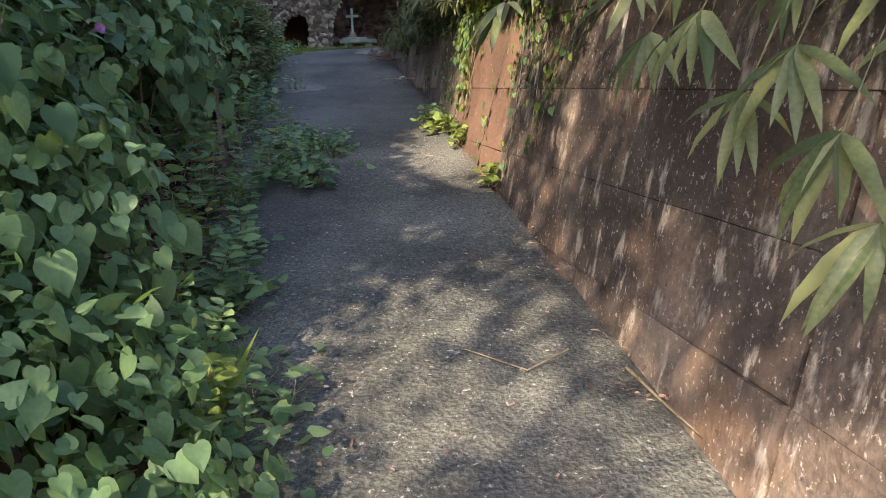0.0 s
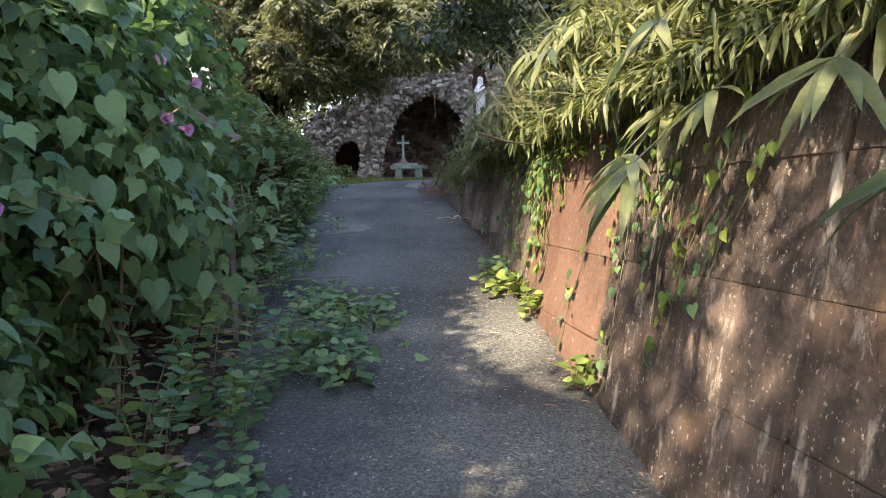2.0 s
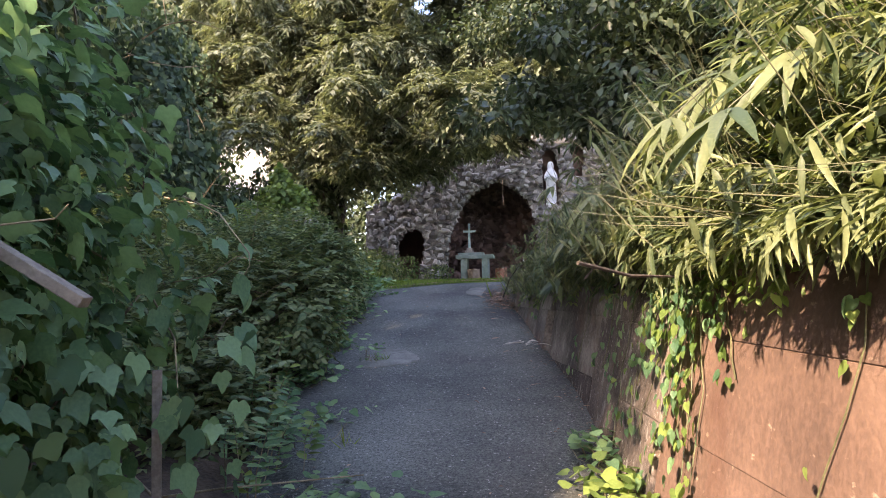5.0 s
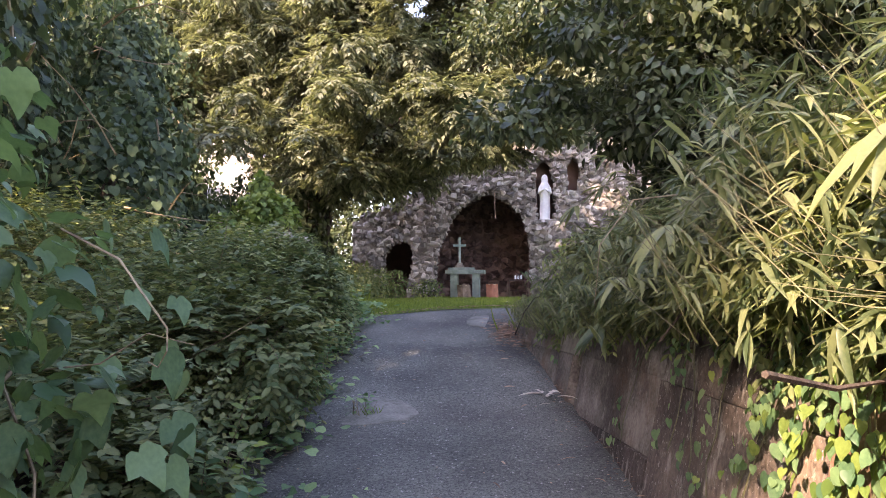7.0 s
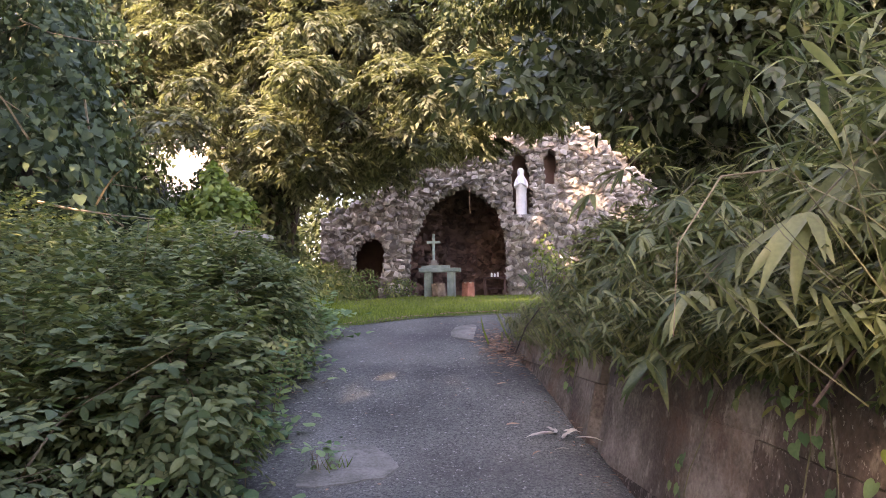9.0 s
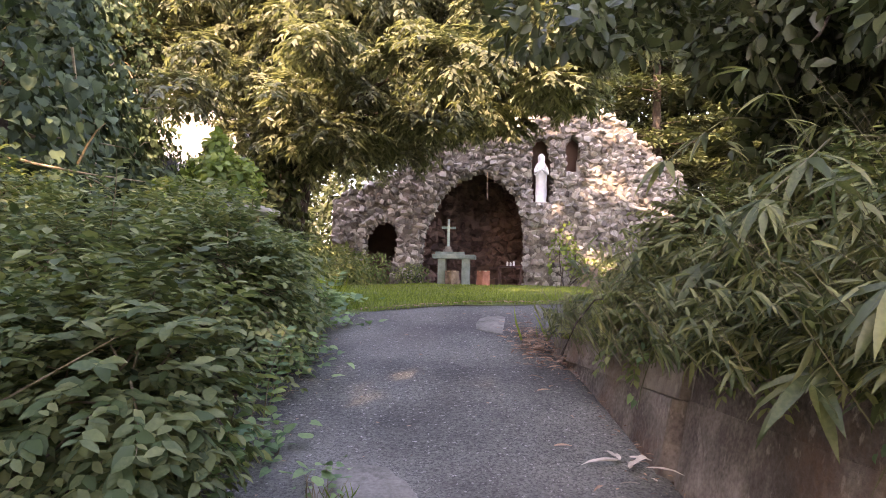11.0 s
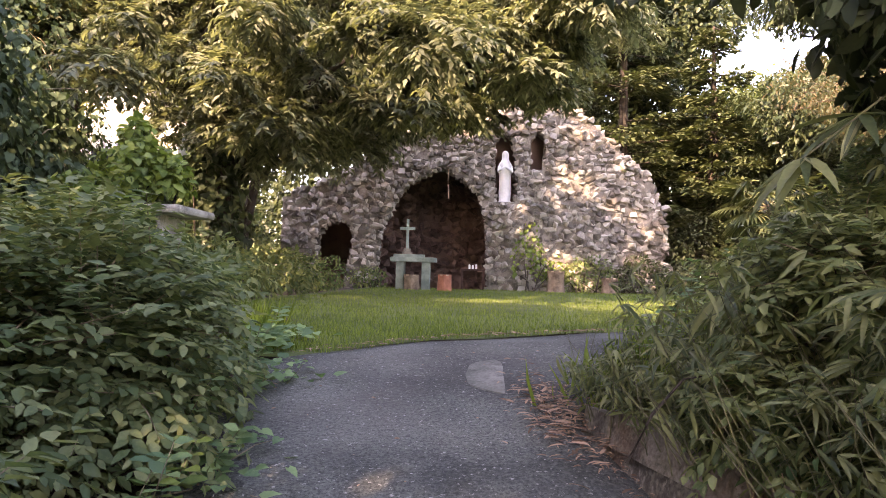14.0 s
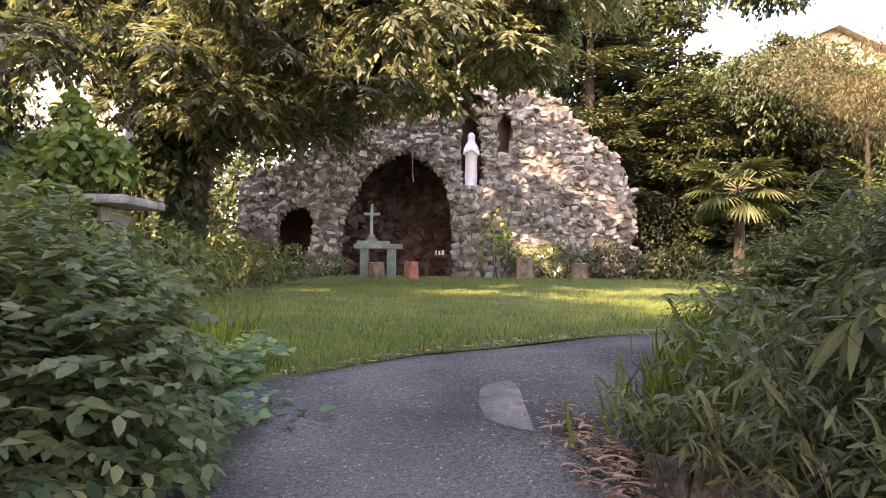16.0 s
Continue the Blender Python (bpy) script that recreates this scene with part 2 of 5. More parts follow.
# leaf outlines: x across, y along from the stalk to the tip, z the blade's normal
HEART = (np.array([(0, 0, 0), (0, .35, -.05), (0, .7, -.02), (0, 1.05, -.16), (-.3, -.1, .05), (-.5, .22, .08), (-.36, .6, .03), (.3, -.1, .05), (.5, .22, .08), (.36, .6, .03)]),
         [(0, 1, 5, 4), (1, 2, 6, 5), (2, 3, 6), (1, 0, 7, 8), (2, 1, 8, 9), (3, 2, 9)])
FINE = (np.array([(0, 0, 0), (0, .3, -.05), (0, .64, -.04), (0, 1.1, -.2)] + [(sx * x, y, z) for sx in (-1, 1) for x, y, z in ((.16, -.13, .03), (.36, -.12, .06), (.5, .06, .08), (.53, .26, .07), (.44, .5, .05), (.27, .76, .01), (.1, .97, -.1))]),
        [(0, 1, 7, 6, 5, 4), (1, 2, 9, 8, 7), (2, 3, 10, 9), (1, 0, 11, 12, 13, 14), (2, 1, 14, 15, 16), (3, 2, 16, 17)])
TRI = (np.array([(0, 0, 0), (0, .34, -.04), (0, .66, -.03), (0, 1.12, -.2)] + [(sx * x, y, z) for sx in (-1, 1) for x, y, z in ((.14, -.12, .03), (.34, -.1, .05), (.56, .16, .04), (.64, .42, -.04), (.38, .5, .05), (.28, .7, .02), (.1, .98, -.1))]), FINE[1])
LANCE = (np.array([(0, 0, 0), (0, .35, .0), (0, .7, -.05), (0, 1.0, -.16), (-.075, .16, .02), (-.085, .42, .02), (-.055, .74, -.04), (.075, .16, .02), (.085, .42, .02), (.055, .74, -.04)]),
         [(0, 1, 5, 4), (1, 2, 6, 5), (2, 3, 6), (1, 0, 7, 8), (2, 1, 8, 9), (3, 2, 9)])
OVAL = (np.array([(0, 0, 0), (0, .5, -.05), (0, 1, -.1), (-.24, .35, .05), (-.17, .72, .0), (.24, .35, .05), (.17, .72, .0)]),
        [(0, 1, 4, 3), (1, 2, 4), (1, 0, 5, 6), (2, 1, 6)])
SLIM = (np.array([(0, 0, 0), (-.14, .4, .05), (0, .45, -.02), (.14, .4, .05), (0, 1, -.12)]), [(0, 2, 1), (2, 4, 1), (0, 3, 2), (2, 3, 4)])
BLADE = (np.array([(-.02, 0, 0), (.02, 0, 0), (.014, .6, .05), (-.014, .6, .05), (0, 1, .18)]), [(0, 1, 2, 3), (3, 2, 4)])


def leaves(name, shape, P, T, N, S, material, wide=1.0):
    """Many leaves in one mesh: stalks P, tip directions T, blade normals N, lengths S."""
    V, Fc = shape
    T = unit(T)
    N = unit(N - T * np.sum(N * T, 1, keepdims=True) + 1e-6)
    X = np.cross(T, N)
    v = P[:, None] + S[:, None, None] * (V[None, :, :1] * wide * X[:, None] + V[None, :, 1:2] * T[:, None] + V[None, :, 2:] * N[:, None])
    n, k = len(P), len(V)
    nl = sum(len(f) for f in Fc)
    loops = np.concatenate([np.array(f) for f in Fc])
    li = (np.arange(n)[:, None] * k + loops[None]).ravel().astype(np.int32)
    sizes = np.array([len(f) for f in Fc])
    starts = (np.arange(n)[:, None] * nl + np.concatenate([[0], np.cumsum(sizes)[:-1]])[None]).ravel().astype(np.int32)
    me = bpy.data.meshes.new(name)
    me.vertices.add(n * k)
    me.loops.add(n * nl)
    me.polygons.add(n * len(Fc))
    me.vertices.foreach_set("co", v.ravel().astype(np.float32))
    me.loops.foreach_set("vertex_index", li)
    me.polygons.foreach_set("loop_start", starts)
    me.materials.append(material)
    me.update(calc_edges=True)
    me.validate()
    me.shade_smooth()
    return me


def shell(n, c, r, thick=0.3, low=-1.0, lump=0.25, freq=1.6):
    """Points through the outer part of a lumpy ellipsoid, with outward directions."""
    d = unit(rng.normal(size=(n * 2, 3)))
    d = d[d[:, 2] > low][:n]
    c, r = np.array(c, float), np.array(r, float)
    q = [noise.noise(Vector(x)) for x in (d * freq + c * 0.7)]
    h = [noise.noise(Vector(x)) for x in (d * freq * 3.1 + c * 1.3)]
    k = (1 + lump * np.array(q) * 1.6 + lump * 0.5 * np.array(h)) * (1 - thick * rng.random(len(d)) ** 1.6)
    return c + d * r * k[:, None], unit(d / r)


def jit(n, s):
    return rng.normal(size=(n, 3)) * s


def interp(y, xs, ys):
    return float(np.interp(y, xs, ys))


GY = (-30, -5, 0, 3.1, 4.5, 6.5, 8, 9.4, 10.2, 11, 11.6, 14, 28, 60)
GZ = (-4.5, -.85, -.08, .43, .65, .95, 1.17, 1.47, 1.6, 1.71, 1.78, 1.82, 1.93, 1.95)


def gz(y):
    return np.interp(y, GY, GZ)


WY = (-6, 0, 1.7, 2.56, 3.9, 5.5, 7.46, 8.85, 10.0)
WX = (1.9, 1.0, .77, .62, .39, .13, -.13, -.45, -.74)
LY = (-6, 1, 1.75, 2.55, 3.6, 5.35, 6.36, 7.1, 8.1, 9, 10, 10.9)
LX = (-.8, -.55, -.6, -.82, -1.14, -1.4, -1.73, -2.0, -2.1, -2.25, -2.35, -2.45)
BATTER = 0.2


def xw(y):
    return np.interp(y, WY, WX)


def wt(y):
    """Height of the wall's top, which falls towards the lawn."""
    return float(np.interp(y, (4.5, 6.5, 7.8, 10), (1.9, 1.82, 1.73, 1.68)))


def xl(y):
    return np.interp(y, LY, LX)


# ---------------------------------------------------------------- ground, path, lawn
def sheet(name, xs, ys, height, material):
    v = np.array([(x, y, height(x, y)) for y in ys for x in xs])
    w = len(xs)
    f = [(j * w + i, j * w + i + 1, (j + 1) * w + i + 1, (j + 1) * w + i) for j in range(len(ys) - 1) for i in range(w - 1)]
    return mesh_np(name, v, f, material, True)


def n2(x, y, s, seed=0.0):
    return noise.noise(Vector((x * s, y * s, seed)))


def ground_z(x, y):
    z = float(gz(y)) - 0.02
    left = xl(y) - x
    if y < 13 and left > 0:
        z += min(0.5, left * 0.2)
    far = max(0, abs(x) - 12, y - 34)
    return z + n2(x, y, 1.5) * (0.02 if abs(x) < 3 else 0.08) + min(far * 0.05, 1.0) * n2(x, y, 0.07, 4)


gx = [-400, -150, -70, -40, -25] + [x * 0.5 - 16 for x in range(24)] + [x * 0.2 - 4 for x in range(41)] + [x * 0.5 + 4.5 for x in range(24)] + [25, 40, 70, 150, 400]
gyy = [-400, -150, -60, -30, -15] + [y * 0.5 - 8 for y in range(14)] + [y * 0.2 - 1 for y in range(75)] + [y * 0.6 + 14 for y in range(40)] + [45, 60, 90, 160, 400]
ground = tagged(new("ground", sheet("ground", gx, gyy, ground_z, M["soil"])), "dark leaf-strewn soil rising gently to the lawn", "ground", kind="structure")


def path_edges(y):
    """Left and right edge of the asphalt at y."""
    l = float(xl(y)) - 0.12 + 0.07 * n2(0, y, 2.3) + 0.03 * n2(3, y, 9)
    r = float(xw(min(y, 10.0))) + 0.03
    if y > 10.0:
        r = -0.75 + (y - 10.0) ** 1.35 * 0.75
    if y > 10.9:                         # the far rim bends off to the right with the lawn's edge
        l = -2.55 + (y - 10.9) * 1.35 + 0.06 * n2(0, y, 3)
        r = max(r, l + 1.2)
    return l, r


pv, pf, NX = [], [], 26
ys = [-5 + 0.12 * i for i in range(int(18.2 / 0.12))]
for y in ys:
    a, b = path_edges(y)
    for i in range(NX):
        u = i / (NX - 1)
        x = a + (b - a) * u
        camber = 0.018 * (1 - (2 * u - 1) ** 2)
        edge = -0.03 if i in (0, NX - 1) else 0.0
        pv.append((x, y, float(gz(y)) + 0.022 + camber + edge + 0.012 * n2(x, y, 1.3, 2) + 0.004 * n2(x, y, 7, 3)))
for j in range(len(ys) - 1):
    for i in range(NX - 1):
        k = j * NX + i
        pf.append((k, k + 1, k + NX + 1, k + NX))
tagged(new("road", mesh_np("road", pv, pf, M["asphalt"], True)), "worn dark asphalt footpath climbing towards the lawn", "path", kind="structure")


def lawn_z(x, y):
    return float(gz(y)) + 0.03 + 0.025 * n2(x, y, 0.8, 5)


lv, lf = [], []
cols = [i / 30 for i in range(31)]
rows_ = [11.0 + i * 0.3 for i in range(60)]
for y in rows_:
    for u in cols:
        x0 = -4.5 if y > 12 else -3.2
        x1 = min(9.0, -2.3 + (y - 11.0) * 1.32)
        x = x0 + (max(x1, x0 + 0.3) - x0) * u
        lv.append((x, y, lawn_z(x, y)))
for j in range(len(rows_) - 1):
    for i in range(30):
        k = j * 31 + i
        lf.append((k, k + 1, k + 32, k + 31))
tagged(new("lawn", mesh_np("lawn", lv, lf, M["lawn"], True)), "small level lawn in front of the stone grotto", "lawn", kind="structure")


def grass_patch(name, n, spot, length, material, label):
    P = spot(n)
    T = np.stack([rng.normal(0, .35, len(P)), rng.normal(0, .35, len(P)), np.ones(len(P))], 1)
    N = jit(len(P), 1) + np.array([0, -.6, 0])
    S = length * (0.5 + rng.random(len(P)))
    ob = new(name, leaves(name, BLADE, P, T, N, S, material, 2.0))
    return tagged(ob, label, "grass", kind="stuff")


def lawn_spots(n):
    y = 11.1 + 17.2 * rng.random(n) ** 1.25
    x1 = np.minimum(8.5, -2.25 + (y - 11.0) * 1.32)
    x = -4.2 + (x1 + 4.2) * rng.random(n)
    keep = (x > -3.0) | (y > 12)
    x, y = x[keep], y[keep]
    return np.stack([x, y, gz(y) + 0.03], 1)


grass_patch("lawn_grass", 90000, lawn_spots, 0.042, M["grass"], "short yellow-green lawn grass, partly sunlit")

# ---------------------------------------------------------------- retaining wall
def face(y, z, out=0.0):
    """A point of the battered wall face, out metres proud of it."""
    return Vector((float(xw(y)) + max(0.0, z - float(gz(y))) * BATTER - out, y, z))


bm = bmesh.new()
wy = [-5 + 0.25 * i for i in range(61)]
ring = []
for y in wy:
    z0 = float(gz(y)) - 0.15
    top = wt(y) - 0.04
    a, b = face(y, z0, -0.05), face(y, top, -0.05)
    ring.append([bm.verts.new(p) for p in (a, b, (b.x + 0.25, y, top), (b.x + 0.25, y, z0))])
for r0, r1 in zip(ring, ring[1:]):
    for k in range(4):
        bm.faces.new((r0[k], r1[k], r1[(k + 1) % 4], r0[(k + 1) % 4]))
bm.faces.new(ring[-1])
bm.faces.new(ring[0][::-1])
wall = part("wall_east", bm, M["mortar"], None)
tagged(wall, "leaning concrete retaining wall, rust-stained and flaking, holding back the bank", "wall", kind="structure")

# cast courses of the wall, each block a piece of its own
BLOCKS = {}


def block_mesh(length, height, material):
    key = (round(length, 2), round(height, 2), material.name)
    if key not in BLOCKS:
        bm = bmesh.new()
        box(bm, (0, -length / 2 + .0008, 0.0008), (0.09, length / 2 - .0008, height * 1.0198 - .0008), 0)
        bmesh.ops.bevel(bm, geom=[e for e in bm.edges if all(v.co.x < .01 for v in e.verts)], offset=.002, segments=1, affect="EDGES")
        me = bpy.data.meshes.new("block")
        bm.to_mesh(me)
        bm.free()
        me.materials.append(material)
        BLOCKS[key] = me
    return BLOCKS[key]


COURSE = 0.36
for row in range(12):
    z0 = 1.92 - COURSE * (row + 1)
    y = -5.22
    while y < 9.9:
        L = min(1.36, 9.98 - y)
        mid = y + L / 2
        tall = min(COURSE, round(wt(mid), 2) - z0)
        if L > .15 and z0 + COURSE > float(gz(y)) - .02 and tall > .05:
            rust = 4.3 < mid < 5.66
            ob = new("block", block_mesh(L, tall, M["wall_rust"] if rust else M["wall_grey"] if mid > 6.4 and row < 2 else M["wall"]))
            a, b = face(y, z0 + .1), face(y + L, z0 + .1)
            turn = math.atan2(-(b.x - a.x), b.y - a.y)
            c = Vector((float(xw(mid)) + (z0 - float(gz(mid))) * BATTER + rng.normal() * .004, mid, z0))
            ob.parent = wall
            ob.matrix_basis = Matrix.Translation(c) @ Matrix.Rotation(turn, 4, "Z") @ Matrix.Rotation(math.atan(BATTER), 4, "Y")
        y += L

# soil terrace behind the wall
tv, tf = [], []
tys = [-5 + 0.5 * i for i in range(36)]
txs = [0.22, 0.6, 1.2, 2.2, 3.5, 6, 12]
for y in tys:
    for dx in txs:
        fade = 1 if y < 10 else max(0, 1 - (y - 10) / 2.2)
        z = wt(y) - 0.06 + 0.12 * min(dx, 3) + 0.08 * n2(dx, y, 1.1, 7)
        tv.append((float(xw(min(y, 10))) + (wt(y) - float(gz(min(y, 10)))) * BATTER + dx, y, z * fade + (1 - fade) * (float(gz(y)) - 0.05)))
for j in range(len(tys) - 1):
    for i in range(len(txs) - 1):
        k = j * len(txs) + i
        tf.append((k, k + 1, k + len(txs) + 1, k + len(txs)))
tagged(new("ground_bank", mesh_np("ground_bank", tv, tf, M["soil"], True)), "dark soil bank held behind the retaining wall", "ground", kind="structure")


# ---------------------------------------------------------------- grotto
FY = 28.5
TOPX = (-7.4, -6, -5.1, -4, -3, -1, 0, 1.1, 2.1, 3.1, 4, 4.3)
TOPZ = (4.7, 5.2, 5.85, 6.6, 7.1, 7.4, 7.7, 7.9, 7.2, 6.2, 5.4, 4.6)
ARCH = [(-4.5, 1.5), (-4.48, 2.6), (-4.38, 3.6), (-3.98, 4.65), (-3.5, 5.25), (-2.95, 5.55), (-2.45, 5.75), (-1.75, 5.35), (-1.22, 4.9), (-1.0, 4.0), (-.92, 2.6), (-.95, 1.5)]
SIDE = [(-6.35, 1.5), (-6.38, 3.4), (-6.1, 3.9), (-5.55, 4.08), (-5.2, 3.8), (-5.1, 3.3), (-5.3, 2.6), (-5.4, 1.5)]
NICHE = [(-.85, 4.6), (-.92, 6.4), (-.72, 6.85), (-.28, 6.8), (-.12, 6.0), (-.16, 4.6)]
SLIT = [(.32, 5.6), (.3, 6.6), (.48, 6.9), (.72, 6.7), (.66, 5.7)]


def inside(poly, x, z):
    hit = False
    for (x0, z0), (x1, z1) in zip(poly, poly[1:] + poly[:1]):
        if (z0 > z) != (z1 > z) and x < (x1 - x0) * (z - z0) / (z1 - z0) + x0:
            hit = not hit
    return hit


def facade_y(x, z):
    """Front of the masonry: the pillar by the niche stands out, the right flank falls back."""
    y = FY + 0.05 * (z - 2) + 0.12 * n2(x, z, 0.8, 9)
    y -= 0.35 * max(0, 1 - abs(x - 0.1) / 1.3) * (1.0 if z < 4.6 else 0.6)
    if x > 1.5:
        y += 0.02 * (x - 1.5)
    return y


grotto = thing("grotto", (-1.6, FY, 1.9), "rough fieldstone grotto with a pointed arch and a statue niche", "grotto")
bm = bmesh.new()
outline = [(-7.4, 1.5)] + list(zip(TOPX, TOPZ)) + [(4.3, 1.5)]
edges = []
for poly in (outline, ARCH, SIDE, NICHE, SLIT):
    vs = [bm.verts.new((x, FY + 0.42, z + (0.02 if z == 1.5 and poly is not outline else 0))) for x, z in poly]
    edges += [bm.edges.new((a, b)) for a, b in zip(vs, vs[1:] + vs[:1])]
bmesh.ops.triangle_fill(bm, use_beauty=True, use_dissolve=False, edges=edges)
r = bmesh.ops.extrude_face_region(bm, geom=bm.faces[:])
bmesh.ops.translate(bm, verts=[g for g in r["geom"] if isinstance(g, bmesh.types.BMVert)], vec=(0, 0.38, 0))
bmesh.ops.recalc_face_normals(bm, faces=bm.faces[:])
part("masonry_core", bm, M["mortar"], grotto)
bm = bmesh.new()
q = []
for x, z in zip(TOPX, TOPZ):
    q.append([bm.verts.new(p) for p in ((x, FY + 0.75, z - 0.25), (x, 31.7, z - 0.6), (x, 31.7, z - 0.9), (x, FY + 0.75, z - 0.55))])
for r0, r1 in zip(q, q[1:]):
    for k in range(4):
        bm.faces.new((r0[k], r1[k], r1[(k + 1) % 4], r0[(k + 1) % 4]))
bm.faces.new(q[0])
bm.faces.new(q[-1][::-1])
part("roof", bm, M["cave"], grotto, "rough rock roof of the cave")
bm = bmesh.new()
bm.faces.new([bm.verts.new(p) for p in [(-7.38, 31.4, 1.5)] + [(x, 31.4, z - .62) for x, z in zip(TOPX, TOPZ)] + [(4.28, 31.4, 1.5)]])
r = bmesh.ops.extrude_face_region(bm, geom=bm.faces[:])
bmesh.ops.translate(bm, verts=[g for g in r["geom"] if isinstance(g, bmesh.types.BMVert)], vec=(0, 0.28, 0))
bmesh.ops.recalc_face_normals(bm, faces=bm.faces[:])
part("back_wall", bm, M["cave"], grotto, "dark reddish rock at the cave's back")
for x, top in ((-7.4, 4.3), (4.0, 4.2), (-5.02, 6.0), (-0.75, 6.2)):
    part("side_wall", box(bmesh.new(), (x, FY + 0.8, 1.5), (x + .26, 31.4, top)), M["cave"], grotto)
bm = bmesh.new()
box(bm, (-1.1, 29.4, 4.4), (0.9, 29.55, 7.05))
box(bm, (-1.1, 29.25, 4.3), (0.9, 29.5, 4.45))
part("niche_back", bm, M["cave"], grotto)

# mortar bed that follows the uneven front, open at arch, side door, niche and slit
bv, bf, idx = [], [], {}
for i in range(int(11.8 / .12)):
    for j in range(int(6.5 / .12)):
        x, z = -7.42 + i * .12, 1.6 + j * .12
        if z + .06 > np.interp(x + .06, TOPX, TOPZ) or any(inside(p, x + .06, z + .06) for p in (ARCH, SIDE, NICHE, SLIT)):
            continue
        q = []
        for a, b in ((i, j), (i + 1, j), (i + 1, j + 1), (i, j + 1)):
            if (a, b) not in idx:
                idx[a, b] = len(bv)
                xx, zz = -7.42 + a * .12, 1.6 + b * .12
                bv.append((xx, facade_y(xx, zz) + .035, zz))
            q.append(idx[a, b])
        bf.append(q)
part("mortar_bed", mesh_np("mortar_bed", bv, bf, M["mortar"], True), None, grotto)

# stones: eight shared shapes
STONES = []
for k in range(8):
    bm = bmesh.new()
    for i in range(15):
        d = Vector(rng.normal(size=3)).normalized()
        q = Vector([math.copysign(abs(c) ** 0.55, c) for c in d])
        bm.verts.new(q.normalized() * (0.42 + 0.2 * rng.random()) * (1.25 if max(map(abs, d)) < 0.75 else 1))
    h = bmesh.ops.convex_hull(bm, input=bm.verts[:])
    bmesh.ops.delete(bm, geom=list({g for g in h["geom_interior"] + h["geom_unused"] if isinstance(g, bmesh.types.BMVert)}), context="VERTS")
    me = bpy.data.meshes.new("stone")
    bm.to_mesh(me)
    bm.free()
    me.materials.append(M["rock"])
    STONES.append(me)


def join_stones(name, spots, material):
    V, Fc, base = [], [], 0
    for m, k in spots:
        me = STONES[k]
        V += [m @ v.co for v in me.vertices]
        Fc += [tuple(base + i for i in p.vertices) for p in me.polygons]
        base += len(me.vertices)
    return mesh_np(name, [tuple(v) for v in V], Fc, material)


def stone_m(x, y, z, w, d, h):
    return Matrix.LocRotScale((x, y, z), Euler((rng.normal() * .25, rng.normal() * .3, rng.normal() * .25)), (w, d, h))


spots = []
z = 1.75
while z < 8.0:
    h = 0.12 + 0.08 * rng.random()
    x = -7.45 + 0.15 * rng.random()
    while x < 4.35:
        w = 0.12 + 0.16 * rng.random() ** 1.5
        cx, cz = x + w / 2, z + h / 2 + rng.normal() * 0.035
        if cz < np.interp(cx, TOPX, TOPZ) + 0.1 and not any(inside(p, cx, cz) for p in (ARCH, SIDE, NICHE, SLIT)):
            spots.append((stone_m(cx, facade_y(cx, cz) + 0.12 + rng.normal() * 0.04, cz, w * 1.35, 0.4, h * 1.4), int(rng.integers(8)), cx, cz))
        x += w
    z += h
# the rim of the openings: a second row turned inwards
for poly in (ARCH, SIDE, NICHE):
    for (x0, z0), (x1, z1) in zip(poly, poly[1:]):
        L = math.hypot(x1 - x0, z1 - z0)
        for i in range(max(1, int(L / 0.16))):
            u = (i + 0.5) / max(1, int(L / 0.16))
            for dy in (0.3, 0.55):
                spots.append((stone_m(x0 + (x1 - x0) * u, FY + dy, z0 + (z1 - z0) * u, 0.22, 0.34, 0.2), int(rng.integers(8)), x0, 99))
near = [s for s in spots if -1.1 < s[2] < 1.9 and s[3] < 6.2][:300]
ids = {id(s) for s in near}
rest = part("stonework", join_stones("stonework", [(m, k) for m, k, _, _ in (s for s in spots if id(s) not in ids)], M["rock"]), None, grotto)
tagged(rest, "grey and brown fieldstones set in mortar", kind="stuff")
for m, k, _, _ in near:
    ob = new("stone", STONES[k])
    ob.parent = grotto
    ob.matrix_parent_inverse = Matrix.Translation(-grotto.location)
    ob.matrix_basis = m
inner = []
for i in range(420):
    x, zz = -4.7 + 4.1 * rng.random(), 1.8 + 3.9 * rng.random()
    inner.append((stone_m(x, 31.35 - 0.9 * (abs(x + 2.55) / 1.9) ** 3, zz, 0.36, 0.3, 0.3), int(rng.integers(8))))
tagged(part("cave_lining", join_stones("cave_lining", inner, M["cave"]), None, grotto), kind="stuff")


